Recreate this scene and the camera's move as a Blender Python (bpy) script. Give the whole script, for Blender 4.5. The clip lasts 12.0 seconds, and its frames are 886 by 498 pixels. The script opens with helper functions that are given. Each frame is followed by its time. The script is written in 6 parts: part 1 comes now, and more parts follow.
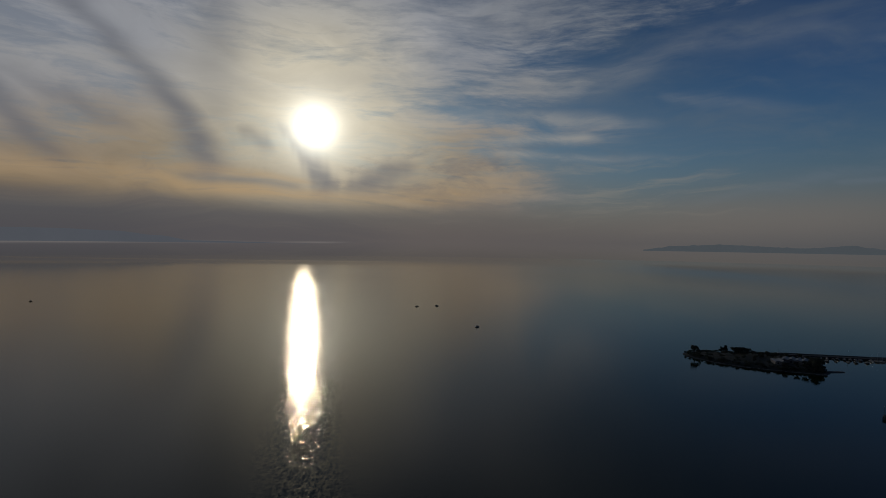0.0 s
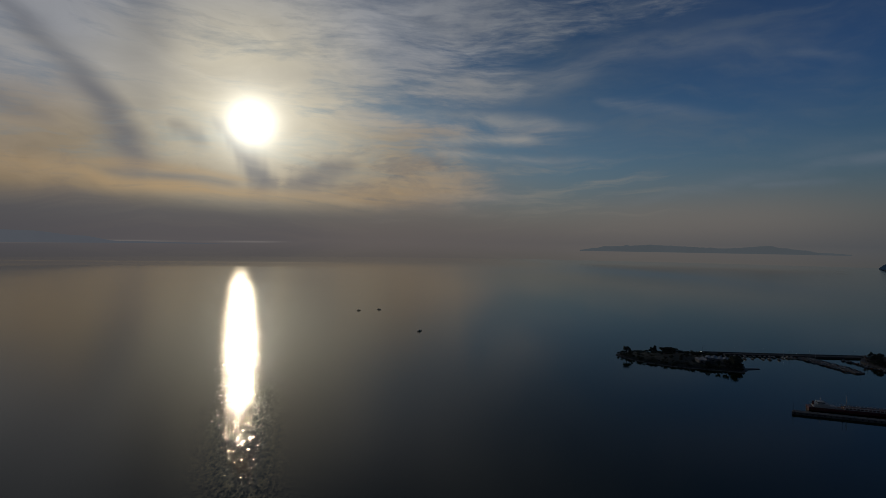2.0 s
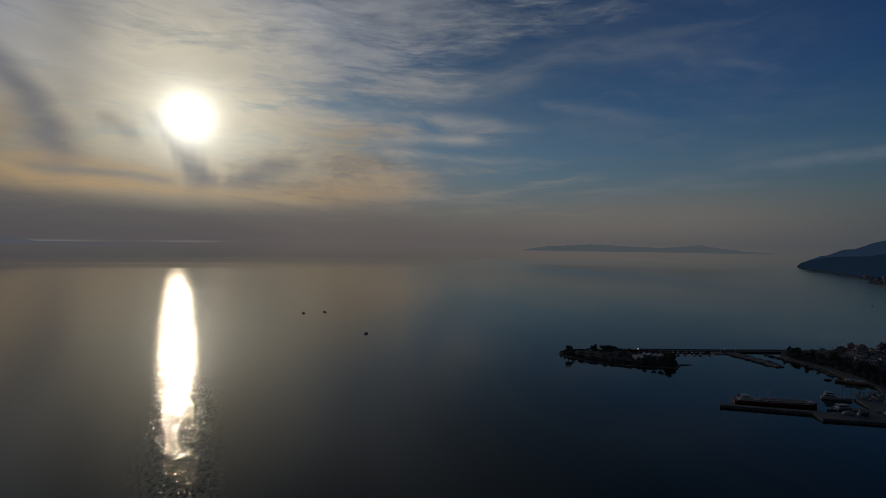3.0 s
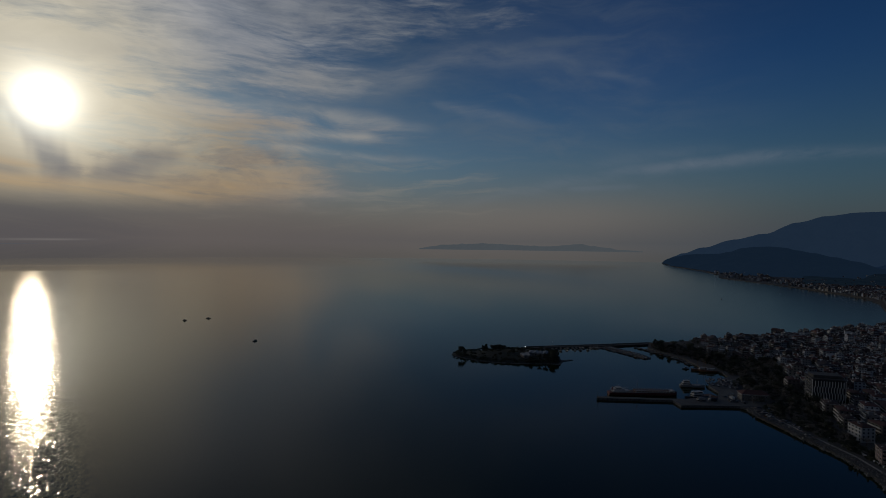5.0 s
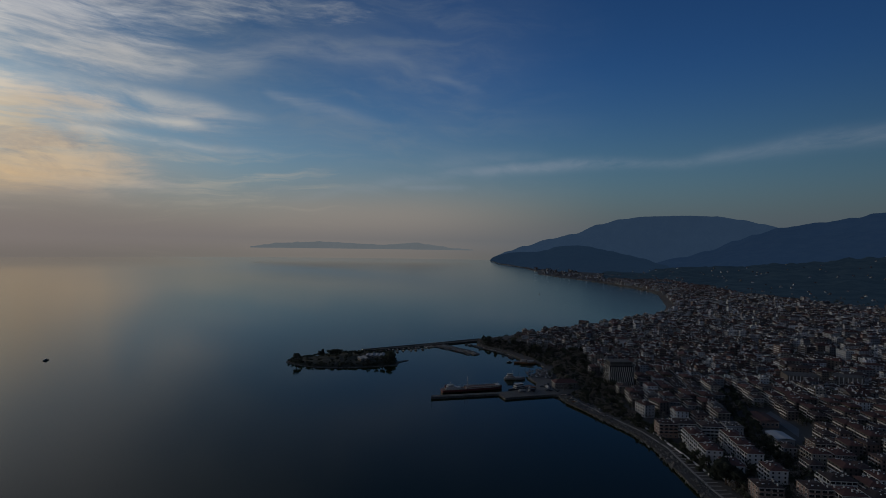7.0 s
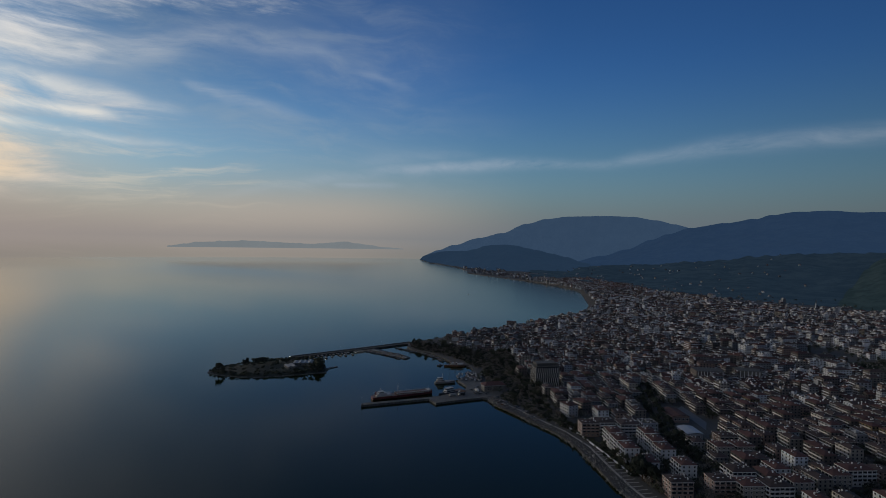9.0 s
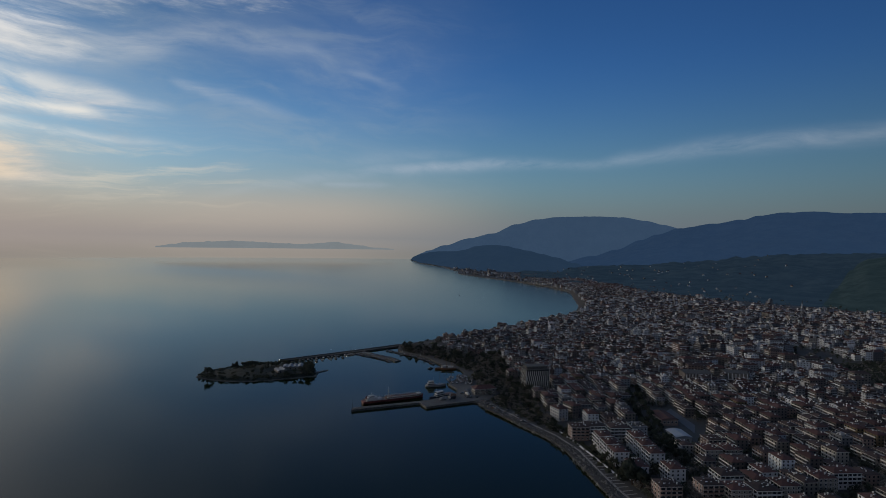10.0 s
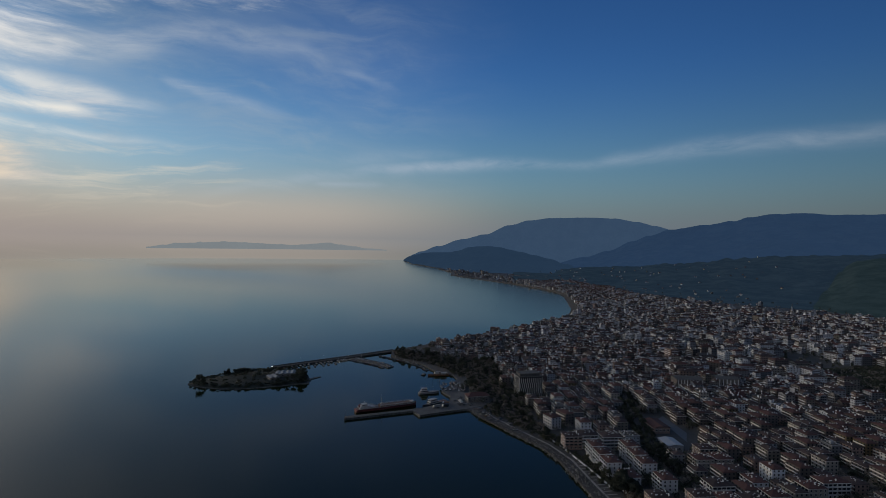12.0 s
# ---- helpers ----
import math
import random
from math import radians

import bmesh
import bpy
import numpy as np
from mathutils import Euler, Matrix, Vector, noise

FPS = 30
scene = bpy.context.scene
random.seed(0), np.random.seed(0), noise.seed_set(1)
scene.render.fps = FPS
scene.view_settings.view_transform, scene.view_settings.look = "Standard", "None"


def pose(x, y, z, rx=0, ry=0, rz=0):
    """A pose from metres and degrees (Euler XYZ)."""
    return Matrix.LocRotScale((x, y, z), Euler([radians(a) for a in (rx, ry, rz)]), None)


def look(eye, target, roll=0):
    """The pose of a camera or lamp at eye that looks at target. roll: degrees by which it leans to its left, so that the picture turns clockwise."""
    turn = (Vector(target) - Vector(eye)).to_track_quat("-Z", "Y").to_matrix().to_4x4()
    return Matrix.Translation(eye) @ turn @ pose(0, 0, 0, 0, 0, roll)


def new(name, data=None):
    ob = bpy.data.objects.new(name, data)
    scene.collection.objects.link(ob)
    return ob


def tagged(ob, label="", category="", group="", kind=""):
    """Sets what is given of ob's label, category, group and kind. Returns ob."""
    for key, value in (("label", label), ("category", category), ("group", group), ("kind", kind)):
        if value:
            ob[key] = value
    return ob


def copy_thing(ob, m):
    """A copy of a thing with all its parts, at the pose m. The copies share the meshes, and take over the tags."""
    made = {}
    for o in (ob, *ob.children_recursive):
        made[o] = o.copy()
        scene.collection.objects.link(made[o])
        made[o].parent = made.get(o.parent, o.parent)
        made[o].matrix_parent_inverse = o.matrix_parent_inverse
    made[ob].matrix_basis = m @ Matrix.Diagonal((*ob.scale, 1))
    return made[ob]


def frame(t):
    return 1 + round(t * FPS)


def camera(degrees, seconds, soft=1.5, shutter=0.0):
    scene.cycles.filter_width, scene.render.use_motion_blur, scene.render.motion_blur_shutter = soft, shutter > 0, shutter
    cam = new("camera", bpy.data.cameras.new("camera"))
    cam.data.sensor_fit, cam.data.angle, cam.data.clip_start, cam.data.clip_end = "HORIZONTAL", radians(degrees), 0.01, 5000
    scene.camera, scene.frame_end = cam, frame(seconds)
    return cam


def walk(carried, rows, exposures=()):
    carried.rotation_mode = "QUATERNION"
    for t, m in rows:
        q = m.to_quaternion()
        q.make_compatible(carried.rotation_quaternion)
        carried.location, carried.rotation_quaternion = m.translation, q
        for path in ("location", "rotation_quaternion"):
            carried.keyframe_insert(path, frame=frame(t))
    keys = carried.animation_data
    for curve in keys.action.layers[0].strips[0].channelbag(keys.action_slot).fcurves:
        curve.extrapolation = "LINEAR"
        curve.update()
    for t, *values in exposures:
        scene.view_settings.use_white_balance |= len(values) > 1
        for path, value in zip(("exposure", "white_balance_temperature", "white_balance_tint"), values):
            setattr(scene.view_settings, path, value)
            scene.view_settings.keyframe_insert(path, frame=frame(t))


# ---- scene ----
# ---- the camera: a drone that climbs over the bay and turns towards the town ----
cam = camera(79.1, 12.0, soft=0.64)
PATH = (  # seconds, x, y, z, yaw, pitch, roll
    (0, 0, 0, 140, 0, -0.79, -0.75),
    (0.5, 0, -0.56, 142.08, -0.44, -0.8, -0.75),
    (1, 0, -1.12, 144.17, -1.49, -0.78, -0.74),
    (1.5, 0, -1.68, 146.26, -3.35, -0.77, -0.75),
    (2, 0, -2.25, 148.33, -6.15, -0.77, -0.74),
    (2.5, 0, -2.82, 150.38, -8.99, -0.77, -0.72),
    (3, 0, -3.4, 152.42, -11.82, -0.77, -0.69),
    (3.2, 0, -3.63, 153.2, -12.94, -0.77, -0.68),
    (4.8, 0, -5.5, 159.7, -21.7, -0.83, -0.65),
    (5, 0, -5.7, 160.52, -23.01, -0.85, -0.67),
    (5.5, 0, -6.1, 162.64, -26.88, -0.88, -0.78),
    (6, 0, -6.34, 164.79, -32.35, -0.9, -0.81),
    (6.5, 0, -6.47, 166.96, -36.43, -0.89, -0.85),
    (7, 0, -6.5, 169.12, -40.22, -0.9, -0.92),
    (7.5, 0, -6.45, 171.29, -44.12, -0.91, -0.94),
    (7.7, 0, -6.4, 172.2, -45, -0.92, -0.94),
    (9.3, 0, -6.05, 179.25, -48.05, -1, -0.94),
    (9.5, 0, -6, 180.15, -48.32, -1, -0.94),
    (10, 0, -5.86, 182.36, -48.67, -1, -0.95),
    (10.5, 0, -5.7, 184.57, -48.92, -1.02, -0.95),
    (11, 0, -5.5, 186.78, -49.12, -1.02, -0.96),
    (11.5, 0, -5.3, 189, -49.26, -1.01, -0.98),
    (12, 0, -5.1, 191.22, -49.43, -1, -1),
)
EXPOSURES = ((0, 0.0, 6420, 10), (3, 0.0, 6420, 10), (5.5, 0.02, 6430, 10), (6.0, 0.28, 6500, 10), (6.5, 0.53, 6560, 10), (7.0, 0.8, 6600, 10), (7.7, 1.12, 6640, 10), (9.3, 1.54, 6800, 10), (12, 1.63, 6820, 10))
walk(cam, [(t, pose(x, y, z, 90 + p, r, w)) for t, x, y, z, w, p, r in PATH], EXPOSURES)


# ---- small tools ----
def lin(r, g, b):
    """Scene-linear colour of an 8-bit display colour."""
    return tuple((c / 255 / 12.92 if c / 255 < 0.04 else ((c / 255 + 0.055) / 1.055) ** 2.4) for c in (r, g, b))


class Val:
    """A socket of a node tree that takes part in sums."""

    def __init__(self, tree, out):
        self.tree, self.out = tree, out

    def op(self, kind, *others, clamp=False):
        n = self.tree.nodes.new("ShaderNodeMath")
        n.operation, n.use_clamp = kind, clamp
        for k, o in enumerate((self, *others)):
            if isinstance(o, Val):
                self.tree.links.new(o.out, n.inputs[k])
            else:
                n.inputs[k].default_value = o
        return Val(self.tree, n.outputs[0])

    def __add__(self, o): return self.op("ADD", o)
    def __sub__(self, o): return self.op("SUBTRACT", o)
    def __mul__(self, o): return self.op("MULTIPLY", o)
    def __truediv__(self, o): return self.op("DIVIDE", o)
    def __radd__(self, o): return self + o
    def __rmul__(self, o): return self * o
    def __rsub__(self, o): return (self * -1.0) + o

    def step(self, a, b):
        """0 at a, 1 at b, smooth between."""
        n = self.tree.nodes.new("ShaderNodeMapRange")
        n.interpolation_type = "SMOOTHSTEP"
        self.tree.links.new(self.out, n.inputs[0])
        lo, hi, flip = (a, b, False) if a < b else (b, a, True)
        for k, v in ((1, lo), (2, hi), (3, 1.0 if flip else 0.0), (4, 0.0 if flip else 1.0)):
            n.inputs[k].default_value = v
        return Val(self.tree, n.outputs[0])

    def bell(self, centre, width):
        """exp(-((self - centre) / width) ** 2)"""
        d = (self - centre) / width
        return (d * d * -1.0).op("EXPONENT")


def texture(tree, vector, scale, detail=5.0, rough=0.55, distort=0.0, dims="3D"):
    n = tree.nodes.new("ShaderNodeTexNoise")
    n.noise_dimensions = dims
    if vector is not None:
        tree.links.new(vector.out if isinstance(vector, Val) else vector, n.inputs["Vector"])
    n.inputs["Scale"].default_value, n.inputs["Detail"].default_value = scale, detail
    n.inputs["Roughness"].default_value, n.inputs["Distortion"].default_value = rough, distort
    return Val(tree, n.outputs[0])


def vector(tree, x, y, z=0.0):
    n = tree.nodes.new("ShaderNodeCombineXYZ")
    for k, v in enumerate((x, y, z)):
        if isinstance(v, Val):
            tree.links.new(v.out, n.inputs[k])
        else:
            n.inputs[k].default_value = v
    return Val(tree, n.outputs[0])


def mix(tree, fac, a, b, blend="MIX"):
    n = tree.nodes.new("ShaderNodeMix")
    n.data_type, n.blend_type = "RGBA", blend
    for k, v in ((0, fac), (6, a), (7, b)):
        if isinstance(v, Val):
            tree.links.new(v.out, n.inputs[k])
        elif k == 0:
            n.inputs[k].default_value = v
        else:
            n.inputs[k].default_value = (*v, 1.0)
    return Val(tree, n.outputs[2])


def ramp(tree, val, lo, hi, stops, interp="EASE"):
    """Three functions of val at once: stops of (val, a, b, c)."""
    n = tree.nodes.new("ShaderNodeValToRGB")
    tree.links.new(((val - lo) / (hi - lo)).out, n.inputs[0])
    n.color_ramp.interpolation = interp
    els = n.color_ramp.elements
    while len(els) < len(stops):
        els.new(0.5)
    for e, (v, *abc) in zip(els, sorted(stops)):
        e.position, e.color = (v - lo) / (hi - lo), (*abc, 1.0)
    sep = tree.nodes.new("ShaderNodeSeparateColor")
    tree.links.new(n.outputs[0], sep.inputs[0])
    return [Val(tree, sep.outputs[k]) for k in range(3)]


# ---- sky, sun ----
SUN_AZ, SUN_EL = -13.6, 11.5  # degrees; azimuth clockwise from +y
world = bpy.data.worlds.new("evening_sky")
scene.world = world
world.use_nodes = True
sky = world.node_tree
sky.nodes.clear()
coord = sky.nodes.new("ShaderNodeTexCoord")
sep = sky.nodes.new("ShaderNodeSeparateXYZ")
sky.links.new(coord.outputs["Generated"], sep.inputs[0])
dx, dy, dz = (Val(sky, sep.outputs[k]) for k in range(3))
az = dx.op("ARCTAN2", dy) * (180 / math.pi)
el = dz.op("ABSOLUTE").op("ARCSINE") * (180 / math.pi)  # low sky repeated below the horizon, a painted reflection for the far sea
sa, se = radians(SUN_AZ), radians(SUN_EL)
sun_way = Vector((math.sin(sa) * math.cos(se), math.cos(sa) * math.cos(se), math.sin(se)))
cosine = dx * sun_way.x + dy * sun_way.y + dz.op("ABSOLUTE") * sun_way.z
ang = cosine.op("MINIMUM", 1.0).op("ARCCOSINE") * (180 / math.pi)

nishita = sky.nodes.new("ShaderNodeTexSky")
nishita.sky_type, nishita.sun_disc = "NISHITA", False
nishita.sun_elevation, nishita.sun_rotation = se, sa
nishita.altitude, nishita.air_density, nishita.dust_density, nishita.ozone_density = 150, 1.0, 0.6, 2.5
up = vector(sky, dx, dy, dz.op("ABSOLUTE"))
sky.links.new(up.out, nishita.inputs[0])
air = mix(sky, 1.0, Val(sky, nishita.outputs[0]), mix(sky, ang.step(30.0, 56.0) * el.step(7.0, 19.0), (0.0160, 0.0245, 0.0315), (0.0112, 0.0234, 0.0395)), "MULTIPLY")
air = mix(sky, el.step(6.0, 34.0) * 0.8, air, (0.0045, 0.020, 0.066))
air = mix(sky, el.step(23.0, 44.0) * 0.75, air, (0.0065, 0.0150, 0.0270))

# drifting, streaky cirrus noise
warp = texture(sky, vector(sky, az * 0.05, el * 0.09, 3.1), 1.0, 3.0) - 0.5
warp_b = texture(sky, vector(sky, az * 0.05, el * 0.09, 8.7), 1.0, 3.0) - 0.5
paz, pel = az + warp * 14.0, el + warp_b * 6.0
fibre = texture(sky, vector(sky, paz * 0.07 + pel * 0.05, pel * 0.20, 1.7), 1.0, 7.0, 0.55)
fine = texture(sky, vector(sky, paz * 0.16, pel * 0.75, 5.2), 1.0, 7.0, 0.65)
puff = texture(sky, vector(sky, az * 0.10, el * 0.22, 9.3), 1.0, 6.0, 0.6, 0.6)
hair = texture(sky, vector(sky, az * 0.17 + warp * 0.8, el * 1.25 + warp_b * 2.0, 7.7), 1.0, 8.0, 0.64, 0.3)
grain = (fibre - 0.5) * 1.2 + (fine - 0.5) * 0.8 + (hair - 0.5) * 0.9


def streak(along, across, lo, hi, stops, wobble=0.0, shift=30.0, span=60.0):
    """A soft streak of cloud: stops of (along, across, half width, strength)."""
    c, w, k = ramp(sky, along, lo, hi, [(v, (a + shift) / span, b / 10.0, s) for v, a, b, s in stops])
    centre = c * span - shift
    d = (across + warp_b * wobble - centre) / (w * 10.0 + 0.01)
    return (d * d * -1.0).op("EXPONENT") * k


# the haze that thickens towards the horizon, warmer on the sun's side
near_sun = ang.step(60.0, 8.0)
haze_col = mix(sky, near_sun, lin(68, 73, 78), lin(97, 90, 87))
haze_col = mix(sky, az.step(-16.0, -34.0) * 0.85, haze_col, lin(75, 74, 77))
haze_col = mix(sky, az.step(-2.0, -14.0) * az.step(-34.0, -20.0) * 0.6, haze_col, lin(84, 80, 81))
haze_col = mix(sky, az.step(44.0, 72.0) * 0.8, haze_col, lin(59, 66, 74))
low = (el * el / -27.0).op("EXPONENT")
col = mix(sky, el.step(12.0, 3.0) * az.step(24.0, 4.0) * ang.step(60.0, 18.0) * 0.85, air, lin(112, 107, 101))
col = mix(sky, low, col, haze_col)
mid_band = el.bell(2.6, 3.0) * az.step(0.0, 30.0) * az.step(60.0, 34.0) * 0.55
col = mix(sky, mid_band, col, lin(117, 109, 103))

# thin cirrus that greys the blue
wisp = texture(sky, vector(sky, paz * 0.10 + pel * 0.16, pel * 0.42 - paz * 0.03, 6.4), 1.0, 7.0, 0.62)
thin = (fibre.step(0.36, 0.66) * 0.12 + wisp.step(0.42, 0.72) * 0.22 + 0.04 + el.bell(8.0, 4.0) * 0.12) * el.step(2.5, 6.0) * el.step(36.0, 20.0) * az.step(60.0, 30.0) * az.step(-12.0, 6.0)
col = mix(sky, thin, col, lin(94, 103, 111))

# the bright veil of cloud round the sun
edge, _, _ = ramp(sky, el, 0.0, 40.0, [(0, 0.58, 0, 0), (5, 0.58, 0, 0), (8.5, 0.59, 0, 0), (11.5, 0.59, 0, 0), (13.4, 0.48, 0, 0),
                                      (15.5, 0.54, 0, 0), (19, 0.62, 0, 0), (23, 0.72, 0, 0), (40, 0.95, 0, 0)])
inside = edge * 100.0 - 50.0 - az + grain * 26.0
veil = inside.step(-9.0, 10.0) * el.step(2.2, 5.2) * az.step(-150.0, -60.0) * (1.0 - el.step(19.0, 36.0) * 0.85)
veil_col = mix(sky, el.step(4.0, 13.0), lin(141, 123, 100), lin(140, 142, 147))
veil_col = mix(sky, ang.step(13.0, 32.0) * az.step(-14.0, 4.0), veil_col, lin(112, 117, 124))
veil_col = mix(sky, el.bell(9.0, 4.5) * ang.step(34.0, 12.0) * 0.8, veil_col, lin(149, 133, 108))
veil_col = mix(sky, ang.step(17.0, 4.0) * (el.step(4.5, 9.5) * 0.7 + 0.3), veil_col, lin(190, 182, 162))
thick = (grain * 1.35 + 0.80 + az.step(-6.0, -20.0) * 0.22).op("MINIMUM", 1.0).op("MAXIMUM", az.step(-4.0, -20.0) * 0.62)
lumps = texture(sky, vector(sky, paz * 0.13 + pel * 0.10, pel * 0.34, 2.9), 1.0, 6.0, 0.6, 0.5) * 0.5 + 0.77 - az.step(-6.0, -18.0) * el.step(14.0, 9.0) * 0.13
veil_col = mix(sky, 1.0, veil_col, vector(sky, lumps, lumps, lumps), "MULTIPLY")
col = mix(sky, veil * thick, col, veil_col)

# darker bands of cloud against the light
dark = streak(el, az, 4.0, 30.0, [(4, -23.6, 1.0, 0), (6.8, -23.7, 2.0, 0.65), (9, -24.5, 2.0, 0.8), (11.4, -25.6, 1.8, 0.8),
                                  (14.2, -27.9, 1.7, 0.78), (17.3, -31.6, 1.7, 0.7), (20, -35.0, 1.8, 0.65), (28, -42, 2.4, 0.2)], 1.2, 60.0, 100.0)
dark = dark.op("MAXIMUM", streak(el, az, 4.0, 30.0, [(5, -34.6, 0.8, 0), (6.8, -35.8, 1.2, 0.4), (8.9, -37.7, 1.4, 0.6), (11.1, -39.6, 1.5, 0.6),
                                                     (16, -44, 1.4, 0.4)], 2.0, 60.0, 100.0))
dark = dark.op("MAXIMUM", streak(el, az, 4.0, 32.0, [(8, -23.6, 1.2, 0), (13, -22.8, 2.2, 0.3), (17.4, -22.1, 2.6, 0.38), (22, -22.7, 2.4, 0.4), (30, -24, 2, 0.1)], 5.0, 60.0, 100.0))
dark = dark.op("MAXIMUM", streak(az, el, -18.0, -10.0, [(-17.6, 11.6, 0.5, 0), (-16.4, 10.7, 0.7, 0.5), (-15.6, 9.7, 0.9, 0.7), (-14.6, 8.4, 1.5, 0.75), (-13.5, 7.0, 2.2, 0.85),
                                                        (-12.4, 6.2, 1.8, 0.8), (-11.4, 5.8, 1.0, 0.3), (-10.6, 5.6, 0.6, 0)], 1.6))
dark = dark.op("MAXIMUM", streak(az, el, -23.0, -16.0, [(-22, 11.0, 0.5, 0), (-20.2, 10.3, 0.9, 0.4), (-18.4, 9.4, 1.0, 0.45), (-17, 8.6, 0.5, 0)], 3.0))
dark = dark.op("MAXIMUM", streak(az, el, -12.0, 0.0, [(-11, 5.0, 0.5, 0), (-9.6, 5.5, 1.0, 0.55), (-7.8, 6.1, 1.5, 0.7), (-6, 7.0, 1.5, 0.65), (-4.2, 7.7, 1.0, 0.5), (-2, 7.9, 0.4, 0)], 2.5))
dark = dark.op("MAXIMUM", streak(az, el, -27.0, -13.0, [(-27, 5.9, 0.2, 0), (-25, 5.75, 0.5, 0.4), (-21, 5.65, 0.6, 0.5), (-16, 5.2, 0.5, 0.4), (-14, 5.0, 0.4, 0)], 2.0))
dark = dark.op("MAXIMUM", streak(az, el, -40.0, -26.0, [(-40, 13.6, 0.6, 0.2), (-35.5, 12.2, 0.9, 0.45), (-32, 10.6, 0.8, 0.35), (-28, 9.4, 0.5, 0)], 2.0))
col = mix(sky, dark * (fine * 0.9 + 0.5).op("MINIMUM", 1.0) * 0.95, col, lin(88, 92, 102))

mottle = puff.step(0.50, 0.66) * el.bell(6.8, 3.0) * az.step(24.0, 8.0) * az.step(-42.0, -22.0)
col = mix(sky, mottle * 0.55, col, lin(96, 96, 102))

# warm low bars under the sun
warm = streak(az, el, -45.0, 12.0, [(-45, 6.1, 1.0, 0.4), (-39, 6.1, 1.0, 0.42), (-34, 6.2, 0.8, 0.42), (-29, 6.0, 0.8, 0.42), (-25.2, 4.8, 0.55, 0.6), (-20.5, 4.7, 0.6, 0.85),
                                    (-15.5, 4.4, 0.5, 0.6), (-9, 4.4, 0.7, 0.45), (-2, 4.6, 0.9, 0.45), (6, 5.4, 1.0, 0.3), (12, 5.8, 0.8, 0)], 1.2)
warm = warm.op("MAXIMUM", streak(az, el, -30.0, -12.0, [(-30, 6.5, 0.5, 0), (-25, 6.7, 0.6, 0.4), (-20, 6.5, 0.5, 0.5), (-15, 5.9, 0.4, 0.5), (-13, 5.7, 0.3, 0)], 0.8))
slits = texture(sky, vector(sky, paz * 0.05, pel * 1.5, 4.4), 1.0, 6.0, 0.6).step(0.36, 0.60)
col = mix(sky, warm * (fine * 2.2 + slits * 0.9 - 0.8).op("MINIMUM", 0.85).op("MAXIMUM", 0.0), col, lin(172, 144, 106))
bank = (puff * 1.7 + 2.55 - el - (az + 20.0) * 0.05).step(-1.0, 0.9) * az.step(4.0, -14.0)  # the dull bank low on the sun's side
col = mix(sky, bank * (0.36 + slits * 0.18), col, lin(79, 77, 81))
threads = texture(sky, vector(sky, paz * 0.09 - pel * 0.06, pel * 0.8, 2.2), 1.0, 7.0, 0.65).step(0.46, 0.74)
col = mix(sky, threads * el.bell(6.0, 3.2) * az.step(42.0, 16.0) * az.step(-30.0, -4.0) * 0.4, col, lin(146, 136, 122))

# bright fingers of cirrus to the right of the sun, and the long streak over the hills
light = streak(az, el, -8.0, 24.0, [(-8, 13.0, 0.6, 0), (-3, 12.8, 0.8, 0.5), (4, 13.0, 0.8, 0.45), (10, 12.9, 0.8, 0.6), (15, 12.6, 0.7, 0.55), (20, 12.0, 0.5, 0.3), (23, 11.7, 0.4, 0)], 2.5)
light = light.op("MAXIMUM", streak(az, el, 0.0, 22.0, [(0, 10.6, 0.5, 0), (5, 10.3, 0.6, 0.45), (11, 10.8, 0.5, 0.7), (14.5, 10.8, 0.5, 0.85), (17, 10.6, 0.4, 0.2), (21, 10.2, 0.4, 0)], 1.0))
light = light.op("MAXIMUM", streak(az, el, 0.0, 26.0, [(0, 9.3, 0.6, 0), (8, 9.2, 0.5, 0.6), (13, 8.8, 0.4, 0.55), (19, 8.7, 0.4, 0.3), (25, 8.4, 0.4, 0)], 2.0))
light = light.op("MAXIMUM", streak(az, el, 20.0, 36.0, [(21, 14.3, 0.3, 0), (23.5, 14.0, 0.4, 0.4), (26, 13.5, 0.7, 0.3), (31, 12.5, 0.7, 0.16), (35, 12, 0.5, 0)], 2.0))
light = light.op("MAXIMUM", streak(az, el, 36.0, 46.0, [(37.5, 17.0, 0.3, 0), (40, 16.7, 0.4, 0.22), (43, 15.9, 0.4, 0.12), (45, 15.4, 0.3, 0)], 1.5))
light = light.op("MAXIMUM", streak(az, el, 8.0, 45.0, [(8, 15.5, 1.8, 0.35), (17, 16.5, 1.6, 0.3), (26, 18.5, 1.6, 0.22), (34, 18.2, 1.0, 0.22), (38, 17.4, 0.5, 0)], 5.0))
light = light.op("MAXIMUM", streak(az, el, 20.0, 100.0, [(22, 3.4, 0.5, 0), (31.6, 5.3, 0.6, 0.18), (37.3, 6.5, 0.6, 0.26), (43, 7.5, 0.6, 0.45), (49, 8.0, 0.5, 0.6), (55, 8.3, 0.5, 0.62),
                                                        (64, 8.0, 0.4, 0.3), (68, 8.5, 0.6, 0.36), (77, 9.2, 0.75, 0.42), (88, 9.4, 0.8, 0.42), (100, 9.6, 1.4, 0.3)], 1.2))
light = light.op("MAXIMUM", streak(az, el, 20.0, 100.0, [(34, 6.6, 0.5, 0), (42, 8.6, 0.8, 0.2), (48, 9.1, 0.6, 0.16), (53, 9.1, 0.5, 0)], 2.0))
